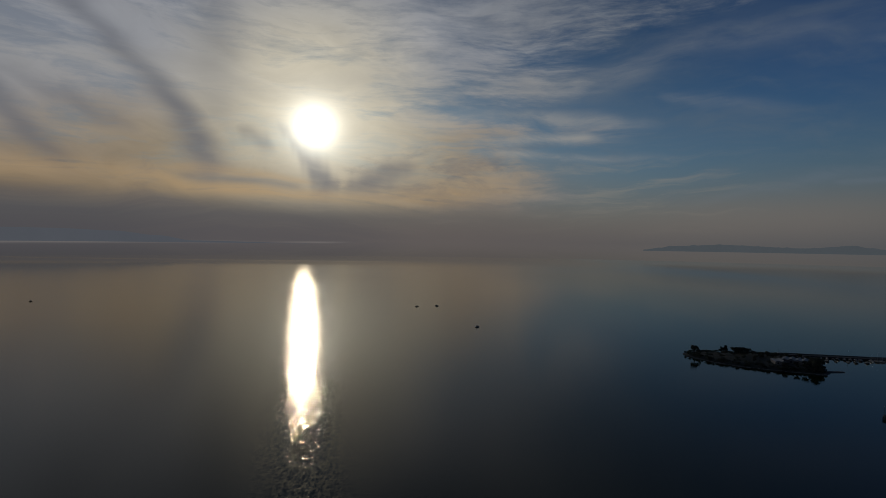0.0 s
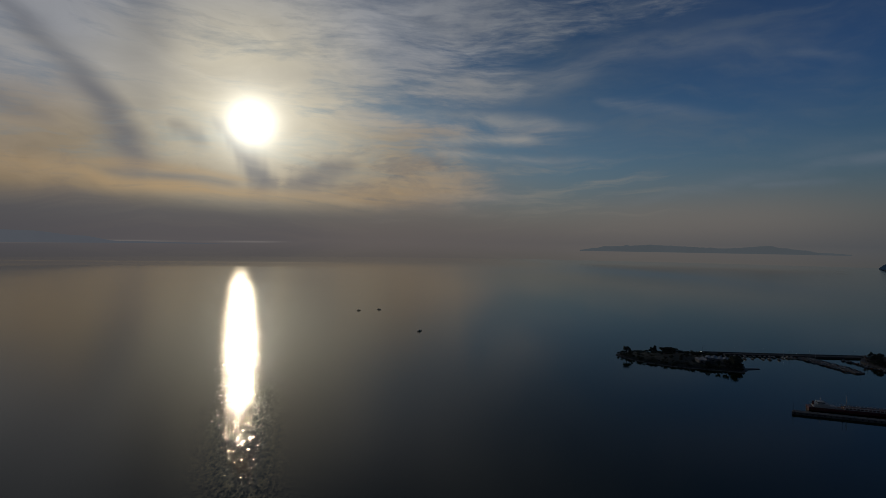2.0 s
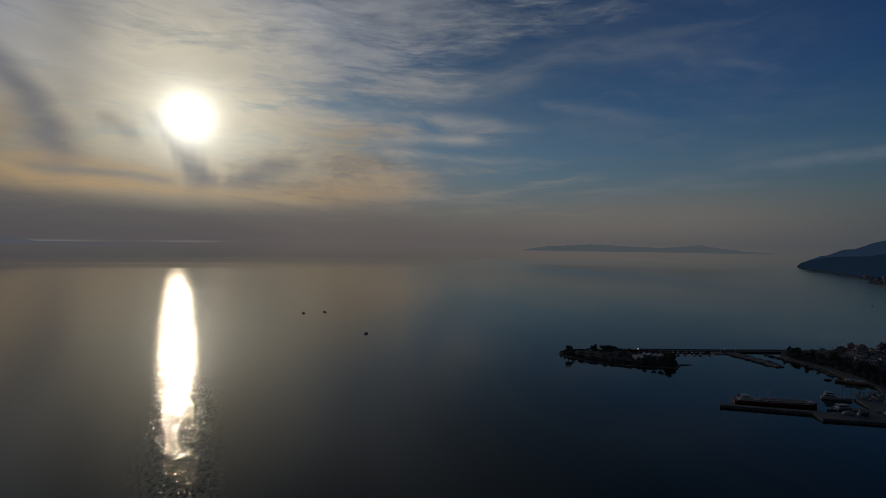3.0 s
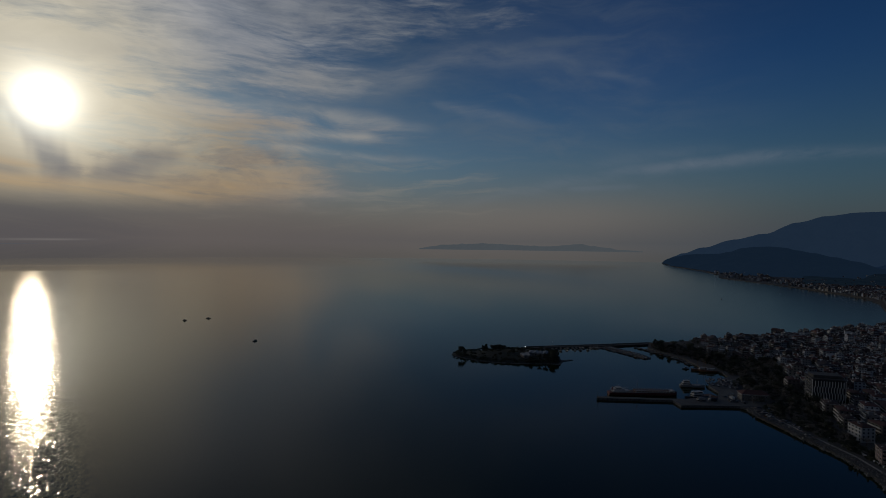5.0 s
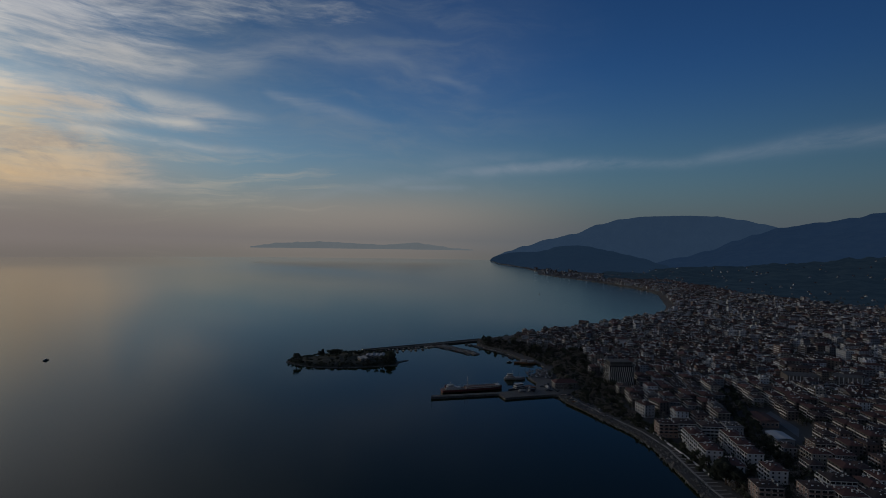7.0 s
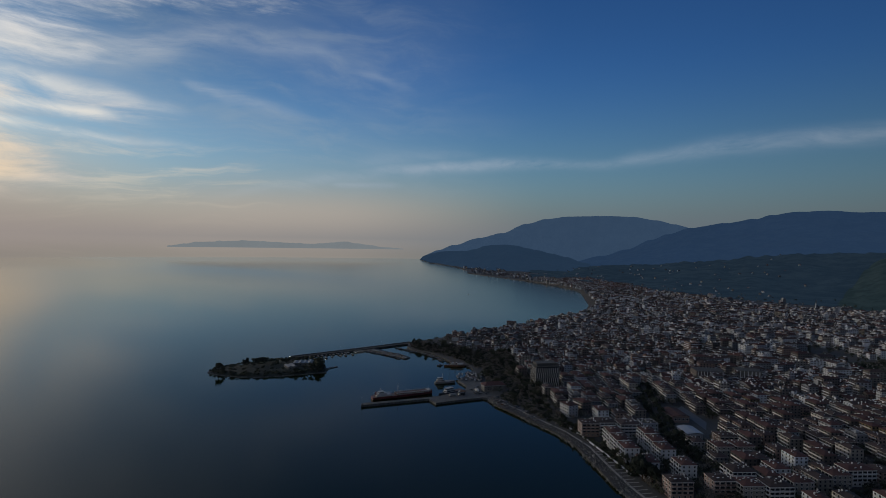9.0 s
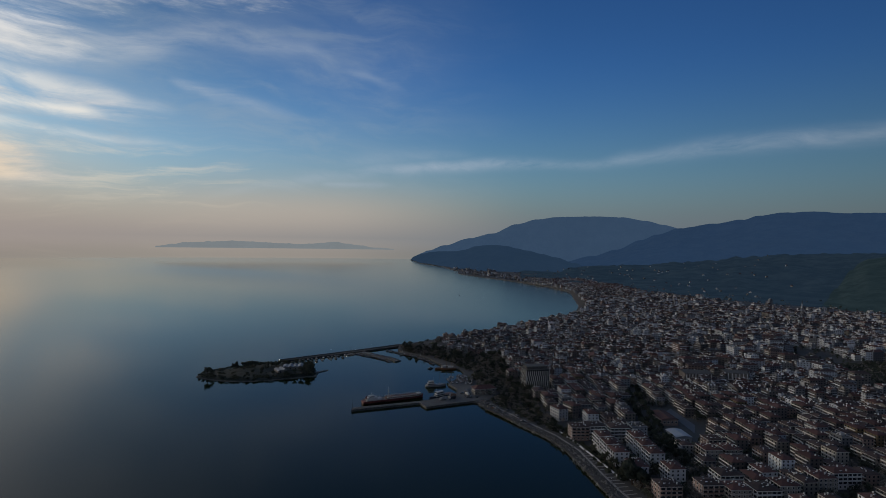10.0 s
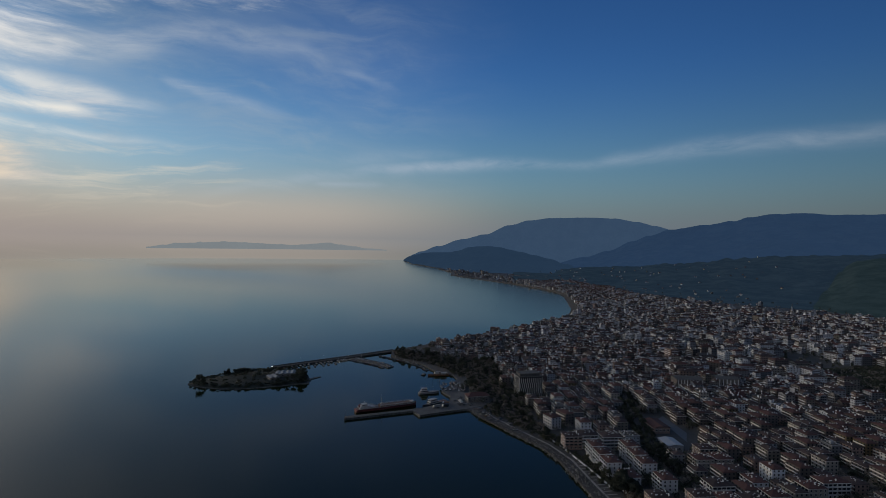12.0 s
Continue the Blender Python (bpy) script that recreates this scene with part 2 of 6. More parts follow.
light = light.op("MAXIMUM", streak(az, el, 20.0, 100.0, [(35, 5.6, 0.2, 0), (37, 5.6, 0.3, 0.3), (41, 5.7, 0.3, 0.3), (44, 5.8, 0.2, 0)], 0.6))
light_col = mix(sky, ang.step(55.0, 15.0), lin(98, 108, 120), lin(152, 149, 143))
col = mix(sky, light * (fine * 2.4 + fibre * 1.2 - 1.05).op("MINIMUM", 1.0).op("MAXIMUM", 0.0), col, light_col)

# the sun behind thin cloud
glow = ang.bell(0.0, 1.5) * 1.3 + ang.bell(0.0, 2.3) * 0.6 + ang.bell(0.0, 4.0) * 0.34
glow = glow * (1.0 - dark * ang.step(2.6, 5.0) * 0.35)
glow_col = mix(sky, 1.0, vector(sky, glow, glow, glow), (1.0, 0.95, 0.80), "MULTIPLY")
halo = (ang / -6.5).op("EXPONENT") * 0.125 * (1.0 - low * 0.7)
glow_col = mix(sky, 1.0, glow_col, mix(sky, 1.0, vector(sky, halo, halo, halo), (1.0, 0.88, 0.64), "MULTIPLY"), "ADD")
col = mix(sky, 1.0, col, glow_col, "ADD")
away = ang.step(140.0, 75.0) * 0.66 + 0.34  # dusk gathers opposite the sun
col = mix(sky, 1.0, col, vector(sky, away, away, away), "MULTIPLY")
below = dz.step(0.0, -0.036) * -0.24 + 1.0  # the painted far-sea reflection dims downwards from the horizon
col = mix(sky, 1.0, col, vector(sky, below, below, below), "MULTIPLY")
shine = streak(az, dz.op("ARCSINE") * (180 / math.pi), -45.0, -6.0, [(-45, -0.55, 0.10, 0.5), (-36, -0.42, 0.10, 0.7), (-24, -0.30, 0.10, 0.6), (-19, -0.27, 0.09, 0.1), (-13, -0.24, 0.08, 0.7), (-9, -0.2, 0.08, 0)])
col = mix(sky, shine * 0.5, col, lin(132, 126, 122))  # a bright line painted on the backdrop where the far sea meets the coast
back = sky.nodes.new("ShaderNodeBackground")
back.inputs[1].default_value = 1.0
sky.links.new(col.out, back.inputs[0])
sky_out = sky.nodes.new("ShaderNodeOutputWorld")
sky.links.new(back.outputs[0], sky_out.inputs[0])

sun = new("sun", bpy.data.lights.new("sun", "SUN"))
sun.data.energy, sun.data.angle, sun.data.color = 0.175, radians(0.8), (1.0, 0.82, 0.58)
sun.matrix_world = look(Vector((-0.247, 0.957, 0.203)) * 1000, (0, 0, 0))


# ---- materials ----
def material(name):
    m = bpy.data.materials.new(name)
    m.use_nodes = True
    return m, m.node_tree, m.node_tree.nodes["Principled BSDF"]


def put(tree, val, socket):
    if isinstance(val, Val):
        tree.links.new(val.out, socket)
    elif isinstance(val, tuple):
        socket.default_value = (*val, 1.0)
    else:
        socket.default_value = val


def place(tree):
    n = tree.nodes.new("ShaderNodeNewGeometry")
    return Val(tree, n.outputs["Position"])


def bump(tree, bsdf, height, strength, distance):
    n = tree.nodes.new("ShaderNodeBump")
    n.inputs["Strength"].default_value, n.inputs["Distance"].default_value = strength, distance
    tree.links.new(height.out, n.inputs["Height"])
    tree.links.new(n.outputs[0], bsdf.inputs["Normal"])


def surface(name, colour, other, rough=0.8, coarse=0.2, fine_scale=3.0, metal=0.0, relief=0.0, vary=0.0):
    """Two colours mixed by coarse stains and fine grain; vary: how much objects and islands differ."""
    m, tree, bsdf = material(name)
    p = place(tree)
    a, b = texture(tree, p, coarse, 4.0), texture(tree, p, fine_scale, 5.0, 0.6)
    f = (a * 0.6 + b * 0.5).step(0.35, 0.75)
    c = mix(tree, f, colour, other)
    if vary:
        o, g = tree.nodes.new("ShaderNodeObjectInfo"), tree.nodes.new("ShaderNodeNewGeometry")
        k = (Val(tree, o.outputs["Random"]) + Val(tree, g.outputs["Random Per Island"])).op("FRACT") * vary + (1.0 - vary)
        c = mix(tree, 1.0, c, vector(tree, k, k, k), "MULTIPLY")
    put(tree, c, bsdf.inputs["Base Color"])
    put(tree, b * 0.2 + (rough - 0.1), bsdf.inputs["Roughness"])
    bsdf.inputs["Metallic"].default_value = metal
    if relief:
        bump(tree, bsdf, b, 0.5, relief)
    return m


def sea_material():
    """Water: a dim body under a mirror whose slopes follow a bell curve, as wind ripples do."""
    m, tree, bsdf = material("sea_water")
    out = next(n for n in tree.nodes if n.type == "OUTPUT_MATERIAL")
    tree.nodes.remove(bsdf)
    p = place(tree)
    xyz = tree.nodes.new("ShaderNodeSeparateXYZ")
    tree.links.new(p.out, xyz.inputs[0])
    px, py = Val(tree, xyz.outputs[0]), Val(tree, xyz.outputs[1])
    gust = texture(tree, vector(tree, px * 0.0016, py * 0.0016), 1.0, 4.0)
    slick = texture(tree, vector(tree, px * 0.0008, py * 0.004), 1.0, 5.0, 0.6, 0.5)
    ripples = texture(tree, p, 0.75, 2.0, 0.5) * 0.5 + texture(tree, p, 0.30, 2.0, 0.5) * 0.9
    swell = texture(tree, vector(tree, px * 0.05, py * 0.12), 1.0, 3.0, 0.5)
    # the breeze dies away on a line far out on the sun's side, and in the lee of the islet
    far = (px * px + py * py).op("SQRT")
    line, track = py + (slick - 0.5) * 500.0, px.bell(-740.0, 330.0)
    calm = (line.step(2960.0, 3090.0) * track + (line + (slick - 0.5) * 500.0).step(2600.0, 3350.0) * (1.0 - track)) * px.step(900.0, 100.0)
    calm = calm * (1.0 - (py + (slick - 0.5) * 420.0).bell(3560.0, 75.0) * px.step(-150.0, -600.0) * 0.55)
    breeze = px.step(520.0, -60.0) * (1.0 - calm)
    near = far.step(780.0, 400.0)
    glitter_lane = ((px * 0.968 + py * 0.250) / far).bell(0.0, 0.062)  # livelier ripples added only along the sun's bearing, to shape the glitter
    rough = breeze * ((gust - 0.5) * 0.04 + 0.180 - near * glitter_lane * 0.075) + (1.0 - breeze) * (px.step(750.0, 1350.0) * 0.08 + far.bell(2950.0, 650.0) * px.step(1700.0, 1300.0) * 0.06 + 0.085)
    n = tree.nodes.new("ShaderNodeBump")
    put(tree, (breeze * (near * 0.10 + 0.06) + 0.02) * (gust * 0.6 + 0.7), n.inputs["Strength"])
    n.inputs["Distance"].default_value = 0.40
    tree.links.new((ripples + swell * 0.35).out, n.inputs["Height"])
    # small facets, each tilted its own way, that flash one by one
    tilt_x, tilt_y = 0.0, 0.0
    for size in (1.0, 0.62):
        cells = tree.nodes.new("ShaderNodeTexVoronoi")
        cells.inputs["Scale"].default_value = size
        tree.links.new(vector(tree, px * 1.0, py * 0.46).out, cells.inputs["Vector"])
        rgb = tree.nodes.new("ShaderNodeSeparateColor")
        tree.links.new(cells.outputs["Color"], rgb.inputs[0])
        tilt_x, tilt_y = Val(tree, rgb.outputs[0]) - 0.5 + tilt_x, Val(tree, rgb.outputs[1]) - 0.5 + tilt_y
    steep = breeze * glitter_lane * near * 0.098
    # longer wavelets farther out, one facet for each
    wavelets = tree.nodes.new("ShaderNodeTexVoronoi")
    tree.links.new(vector(tree, px * 0.17, py * 0.037).out, wavelets.inputs["Vector"])
    rgb = tree.nodes.new("ShaderNodeSeparateColor")
    tree.links.new(wavelets.outputs["Color"], rgb.inputs[0])
    lean = breeze * glitter_lane * (1.0 - near) * far.step(2900.0, 1500.0) * 0.080
    facet, turned = vector(tree, tilt_x * steep + (Val(tree, rgb.outputs[0]) - 0.5) * lean, tilt_y * steep + (Val(tree, rgb.outputs[1]) - 0.5) * lean, 0.0), tree.nodes.new("ShaderNodeVectorMath")
    tree.links.new(n.outputs[0], turned.inputs[0])
    tree.links.new(facet.out, turned.inputs[1])
    unit = tree.nodes.new("ShaderNodeVectorMath")
    unit.operation = "NORMALIZE"
    tree.links.new(turned.outputs[0], unit.inputs[0])
    body, gloss, edge_on, blend = (tree.nodes.new("ShaderNode" + k) for k in ("BsdfDiffuse", "BsdfGlossy", "Fresnel", "MixShader"))
    put(tree, (0.011, 0.0185, 0.006), body.inputs["Color"])
    gloss.distribution = "BECKMANN"
    put(tree, (1.0, 0.98, 0.95), gloss.inputs["Color"])
    put(tree, rough, gloss.inputs["Roughness"])
    edge_on.inputs["IOR"].default_value = 1.245
    tree.links.new(unit.outputs[0], gloss.inputs["Normal"])
    tree.links.new(edge_on.outputs[0], blend.inputs[0])
    tree.links.new(body.outputs[0], blend.inputs[1])
    tree.links.new(gloss.outputs[0], blend.inputs[2])
    tree.links.new(blend.outputs[0], out.inputs[0])
    return m


SEA = sea_material()
LAND = surface("town_ground", (0.056, 0.059, 0.061), (0.098, 0.098, 0.098), 0.9, 0.02, 0.4)
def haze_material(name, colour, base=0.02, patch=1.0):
    """Far coast or hill with air haze put into faint emission and bluish base."""
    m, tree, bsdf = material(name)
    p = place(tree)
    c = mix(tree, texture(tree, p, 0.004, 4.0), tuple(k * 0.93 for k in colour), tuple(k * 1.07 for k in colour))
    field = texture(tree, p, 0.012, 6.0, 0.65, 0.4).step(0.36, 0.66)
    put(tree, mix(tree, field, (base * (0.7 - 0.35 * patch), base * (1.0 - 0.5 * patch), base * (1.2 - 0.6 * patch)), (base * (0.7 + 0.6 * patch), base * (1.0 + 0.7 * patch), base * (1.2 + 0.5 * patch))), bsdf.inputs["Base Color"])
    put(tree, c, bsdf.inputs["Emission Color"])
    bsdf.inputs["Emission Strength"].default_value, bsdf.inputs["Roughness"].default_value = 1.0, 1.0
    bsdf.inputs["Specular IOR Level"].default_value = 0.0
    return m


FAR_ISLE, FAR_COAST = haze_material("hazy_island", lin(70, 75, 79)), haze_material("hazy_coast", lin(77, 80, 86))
# the hills' blue cast comes from the emitted haze colour
MOUNTAIN_W, MOUNTAIN_E = haze_material("hazy_mountain_woods", lin(26, 39, 55), 0.018, 0.9), haze_material("haze_blue_mountain_woods", lin(17, 30, 47), 0.012, 0.9)
FOOTHILL, CAPE = haze_material("hazed_foothill_woods", lin(10, 19, 28), 0.026), haze_material("hazed_cape_woods", lin(16, 28, 42), 0.010, 0.6)
GREEN_HILL = haze_material("hazed_grassy_hill", lin(9, 17, 20), 0.034, 0.8)
MEADOW = surface("meadow", (0.026, 0.034, 0.018), (0.045, 0.052, 0.026), 0.95, 0.006, 0.04)
LAMPLIGHT, _, globe_bsdf = material("lit_globe")
globe_bsdf.inputs["Emission Color"].default_value, globe_bsdf.inputs["Emission Strength"].default_value = (0.93, 0.97, 1.0, 1.0), 1.0
STONE = surface("quay_stone", (0.085, 0.086, 0.086), (0.150, 0.149, 0.145), 0.85, 0.12, 0.9, relief=0.05)


def mesh_object(name, verts, faces, mat, smooth=False):
    me = bpy.data.meshes.new(name)
    me.from_pydata([tuple(v) for v in verts], [], faces)
    me.materials.append(mat)
    if smooth:
        me.polygons.foreach_set("use_smooth", [True] * len(me.polygons))
    me.update()
    return new(name, me)


# ---- the sea: one round sheet ----
def sea_sheet():
    bm = bmesh.new()
    bmesh.ops.create_circle(bm, cap_ends=True, radius=4900, segments=180)
    me = bpy.data.meshes.new("water")
    bm.to_mesh(me)
    me.materials.append(SEA)
    return tagged(new("water", me), "calm grey-blue evening sea with faint ripples", "sea", kind="structure")


sea_sheet()

# ---- the land ----
SHORE = [(150, -4700), (240, -500), (310, 72), (371, 158), (391, 182), (418, 213), (435, 244), (441, 263), (448, 286), (456, 307), (465, 336), (475, 355),
         (472, 368), (497, 395), (518, 431), (540, 440), (566, 449), (581, 470), (579, 497), (584, 513), (596, 539), (600, 563), (600, 605), (610, 625), (638, 650), (729, 640),
         (822, 628), (961, 629), (1114, 635), (1237, 634), (1390, 702), (1565, 808), (1700, 890), (1812, 985), (1897, 1120), (2015, 1338), (2104, 1560), (2215, 1832),
         (2400, 1985), (2610, 2262), (2680, 2340), (2915, 2776), (3328, 3292)]


def slab(name, outline, top, bottom, mat):
    """A flat piece of ground with upright sides."""
    bm = bmesh.new()
    f = bm.faces.new([bm.verts.new((x, y, top)) for x, y in outline])
    if f.normal.z < 0 or f.calc_area() == 0:
        f.normal_update()
    r = bmesh.ops.extrude_face_region(bm, geom=[f])
    for v in r["geom"]:
        if isinstance(v, bmesh.types.BMVert):
            v.co.z = bottom
    bmesh.ops.recalc_face_normals(bm, faces=bm.faces)
    bmesh.ops.triangulate(bm, faces=bm.faces)
    me = bpy.data.meshes.new(name)
    bm.to_mesh(me)
    me.materials.append(mat)
    return new(name, me)


def polar(az, r):
    return r * math.sin(radians(az)), r * math.cos(radians(az))


tagged(slab("ground", SHORE + [polar(a, 4780) for a in range(48, 176, 4)], 2.0, -3.0, LAND), "flat dark coastal plain under the town", "ground", kind="structure")


def profile(stops, a):
    for (a0, v0), (a1, v1) in zip(stops, stops[1:]):
        if a0 <= a <= a1:
            k = (a - a0) / (a1 - a0)
            return v0 + (v1 - v0) * (k * k * (3 - 2 * k))
    return stops[0][1] if a < stops[0][0] else stops[-1][1]


def hill(name, crest, ridge, foot, back, power, mat, rough, eye=185.0, steps=0.25, rings=40, base=1.5, crown=0.0):
    """A hill drawn by bearing: crest angle, ridge distance and foot distance are stops over the bearing."""
    a0, a1 = crest[0][0], crest[-1][0]
    n = int((a1 - a0) / steps)
    verts, faces = [], []
    for i in range(n + 1):
        a = a0 + (a1 - a0) * i / n
        rr, rf = profile(ridge, a), profile(foot, a)
        top = eye + rr * math.tan(radians(profile(crest, a)))
        for j in range(rings + 6):
            if j <= rings:
                k = j / rings
                r, z = rf + (rr - rf) * k, base + (top - base) * k ** power
                z += rough * math.sin(math.pi * k) * (noise.fractal(Vector((*polar(a, r), 7.0)) * 0.0045, 1.0, 2.1, 5))
            else:
                k = (j - rings) / 5
                r, z = rr + (back - rr) * k, top + (base - top) * k
            if j == rings:
                z += (rough * 0.06 + crown) * noise.fractal(Vector((a * 1.3, 2, 2)), 1.0, 2.1, 4)
            verts.append((*polar(a, r), max(z, base - 2.0)))
    m = rings + 6
    for i in range(n):
        for j in range(m - 1):
            p = i * m + j
            faces.append((p, p + 1, p + m + 1, p + m))
    return tagged(mesh_object(name, verts, faces, mat, True), kind="structure")


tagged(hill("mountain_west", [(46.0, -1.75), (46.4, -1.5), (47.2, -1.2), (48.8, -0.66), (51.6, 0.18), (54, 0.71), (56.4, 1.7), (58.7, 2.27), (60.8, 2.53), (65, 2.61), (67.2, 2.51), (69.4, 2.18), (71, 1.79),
                              (72.6, 1.4), (80, 0.4)], [(44, 4760)], [(44, 4560)], 4840, 0.8, MOUNTAIN_W, 22, crown=3.0), "wooded mountain with a rounded top beyond the bay, blue with haze", "mountain")
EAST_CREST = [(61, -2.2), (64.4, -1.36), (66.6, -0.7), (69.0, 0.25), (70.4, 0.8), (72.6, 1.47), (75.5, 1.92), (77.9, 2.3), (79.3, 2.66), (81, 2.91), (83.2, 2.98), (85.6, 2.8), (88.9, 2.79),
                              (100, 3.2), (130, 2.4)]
tagged(hill("mountain_east", EAST_CREST, [(61, 4650)], [(61, 2900), (70, 2300), (130, 2100)], 4800, 2.2, MOUNTAIN_E, 16, crown=3.0), "long wooded mountain ridge behind the town, blue with haze", "mountain")
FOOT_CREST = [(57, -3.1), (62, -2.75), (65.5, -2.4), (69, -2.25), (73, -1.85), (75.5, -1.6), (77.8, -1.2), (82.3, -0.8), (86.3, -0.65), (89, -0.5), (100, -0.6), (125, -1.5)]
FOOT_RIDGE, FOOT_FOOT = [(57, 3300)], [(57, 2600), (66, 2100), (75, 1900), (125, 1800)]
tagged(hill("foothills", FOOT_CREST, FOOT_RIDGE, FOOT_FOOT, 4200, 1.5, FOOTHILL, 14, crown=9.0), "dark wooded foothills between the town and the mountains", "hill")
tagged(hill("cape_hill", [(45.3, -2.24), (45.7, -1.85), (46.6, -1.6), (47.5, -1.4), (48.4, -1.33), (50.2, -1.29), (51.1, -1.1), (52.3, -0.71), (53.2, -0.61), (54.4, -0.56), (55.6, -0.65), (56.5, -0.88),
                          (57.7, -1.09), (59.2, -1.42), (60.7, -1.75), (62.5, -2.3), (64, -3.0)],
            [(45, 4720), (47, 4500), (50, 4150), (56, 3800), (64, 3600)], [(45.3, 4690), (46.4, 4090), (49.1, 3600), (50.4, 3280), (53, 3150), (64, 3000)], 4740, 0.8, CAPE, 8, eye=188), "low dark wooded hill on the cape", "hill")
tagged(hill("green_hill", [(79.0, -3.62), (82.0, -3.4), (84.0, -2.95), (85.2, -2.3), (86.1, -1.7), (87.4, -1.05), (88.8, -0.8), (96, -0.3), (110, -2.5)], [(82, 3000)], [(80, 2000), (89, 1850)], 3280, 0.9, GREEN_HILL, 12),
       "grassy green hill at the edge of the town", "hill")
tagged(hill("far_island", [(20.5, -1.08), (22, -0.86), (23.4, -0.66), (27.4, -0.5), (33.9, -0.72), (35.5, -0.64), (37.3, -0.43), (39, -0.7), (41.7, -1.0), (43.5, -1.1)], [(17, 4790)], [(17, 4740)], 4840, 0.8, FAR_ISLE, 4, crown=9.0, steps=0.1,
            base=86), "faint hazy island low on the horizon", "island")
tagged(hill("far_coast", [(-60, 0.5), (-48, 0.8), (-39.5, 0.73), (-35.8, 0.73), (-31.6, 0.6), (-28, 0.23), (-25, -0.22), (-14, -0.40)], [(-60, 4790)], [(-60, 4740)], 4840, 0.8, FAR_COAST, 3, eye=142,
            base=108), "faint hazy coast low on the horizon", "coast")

# ---- more materials ----
WALL_WHITE = surface("white_render", (0.58, 0.62, 0.67), (0.74, 0.78, 0.83), 0.85, 0.15, 1.5, vary=0.62)
WALL_CREAM = surface("cream_render", (0.29, 0.272, 0.25), (0.37, 0.35, 0.32), 0.85, 0.15, 1.5, vary=0.6)
WALL_PINK = surface("pink_render", (0.30, 0.215, 0.19), (0.36, 0.27, 0.24), 0.85, 0.15, 1.5, vary=0.6)
WALL_GREY = surface("grey_render", (0.25, 0.27, 0.305), (0.34, 0.36, 0.40), 0.85, 0.15, 1.5, vary=0.6)
WALL_OCHRE = surface("ochre_render", (0.179, 0.134, 0.070), (0.212, 0.163, 0.098), 0.85, 0.15, 1.5, vary=0.6)
WALL_DARK = surface("weathered_brown_render", (0.125, 0.112, 0.110), (0.175, 0.158, 0.152), 0.9, 0.15, 1.5, vary=0.5)
WALL_BRIGHT = surface("fresh_white_render", (0.48, 0.50, 0.53), (0.58, 0.60, 0.63), 0.85, 0.15, 1.5, vary=0.12)
ROOF_RED = surface("red_tiles", (0.088, 0.040, 0.036), (0.128, 0.060, 0.052), 0.85, 0.3, 2.5, relief=0.06, vary=0.4)
ROOF_BROWN = surface("brown_tiles", (0.060, 0.042, 0.040), (0.092, 0.062, 0.057), 0.85, 0.3, 2.5, relief=0.06, vary=0.4)
ROOF_FLAT = surface("flat_roof", (0.077, 0.077, 0.077), (0.130, 0.127, 0.120), 0.85, 0.3, 1.0, vary=0.4)
SHEET = surface("pale_sheet_metal", (0.385, 0.399, 0.420), (0.462, 0.469, 0.483), 0.45, 0.2, 1.0, metal=0.2)
GLASS = surface("window_glass", (0.02, 0.025, 0.03), (0.035, 0.04, 0.045), 0.18, 0.5, 2.0)
SHIP_WHITE = surface("weathered_white_paint", (0.40, 0.39, 0.38), (0.52, 0.51, 0.50), 0.6, 0.4, 2.0)
OLD_SHEET = surface("weathered_sheet_roof", (0.19, 0.20, 0.215), (0.27, 0.28, 0.29), 0.6, 0.15, 1.0)
TRIM = surface("white_trim", (0.536, 0.536, 0.520), (0.617, 0.610, 0.593), 0.6, 0.5, 3.0)
TANK = surface("white_tank", (0.70, 0.71, 0.72), (0.80, 0.80, 0.80), 0.4, 0.5, 3.0)
DARK = surface("dark_metal", (0.025, 0.025, 0.028), (0.05, 0.05, 0.052), 0.5, 0.5, 3.0)
BARK = surface("bark", (0.05, 0.038, 0.028), (0.08, 0.06, 0.045), 0.95, 1.0, 6.0)
LEAF = surface("leaves", (0.085, 0.098, 0.070), (0.130, 0.142, 0.105), 0.8, 0.3, 2.0, vary=0.5)
LEAF_PINE = surface("pine_needles", (0.036, 0.048, 0.038), (0.060, 0.074, 0.056), 0.85, 0.3, 2.0, vary=0.4)
TWIGS = surface("bare_twigs", (0.21, 0.195, 0.180), (0.31, 0.285, 0.262), 0.95, 0.3, 2.0, vary=0.4)
for leafy in (LEAF, LEAF_PINE, TWIGS):
    nodes, links = leafy.node_tree.nodes, leafy.node_tree.links
    bsdf = next(n for n in nodes if n.type == "BSDF_PRINCIPLED")
    out = next(n for n in nodes if n.type == "OUTPUT_MATERIAL")
    through_leaf, blend = nodes.new("ShaderNodeBsdfTranslucent"), nodes.new("ShaderNodeMixShader")
    links.new(bsdf.inputs["Base Color"].links[0].from_socket, through_leaf.inputs[0])
    blend.inputs[0].default_value = 0.45
    links.new(bsdf.outputs[0], blend.inputs[1])
    links.new(through_leaf.outputs[0], blend.inputs[2])
    links.new(blend.outputs[0], out.inputs[0])
HULL_WHITE = surface("white_hull", (0.24, 0.245, 0.255), (0.34, 0.345, 0.35), 0.65, 0.5, 3.0, vary=0.7)
HULL_RED = surface("red_hull_paint", (0.13, 0.035, 0.034), (0.18, 0.055, 0.048), 0.5, 0.3, 1.5)
HULL_DARK = surface("dark_hull_paint", (0.02, 0.025, 0.035), (0.04, 0.045, 0.055), 0.5, 0.3, 1.5)
HULL_WOOD = surface("varnished_wood", (0.14, 0.065, 0.03), (0.22, 0.11, 0.05), 0.5, 0.8, 4.0)
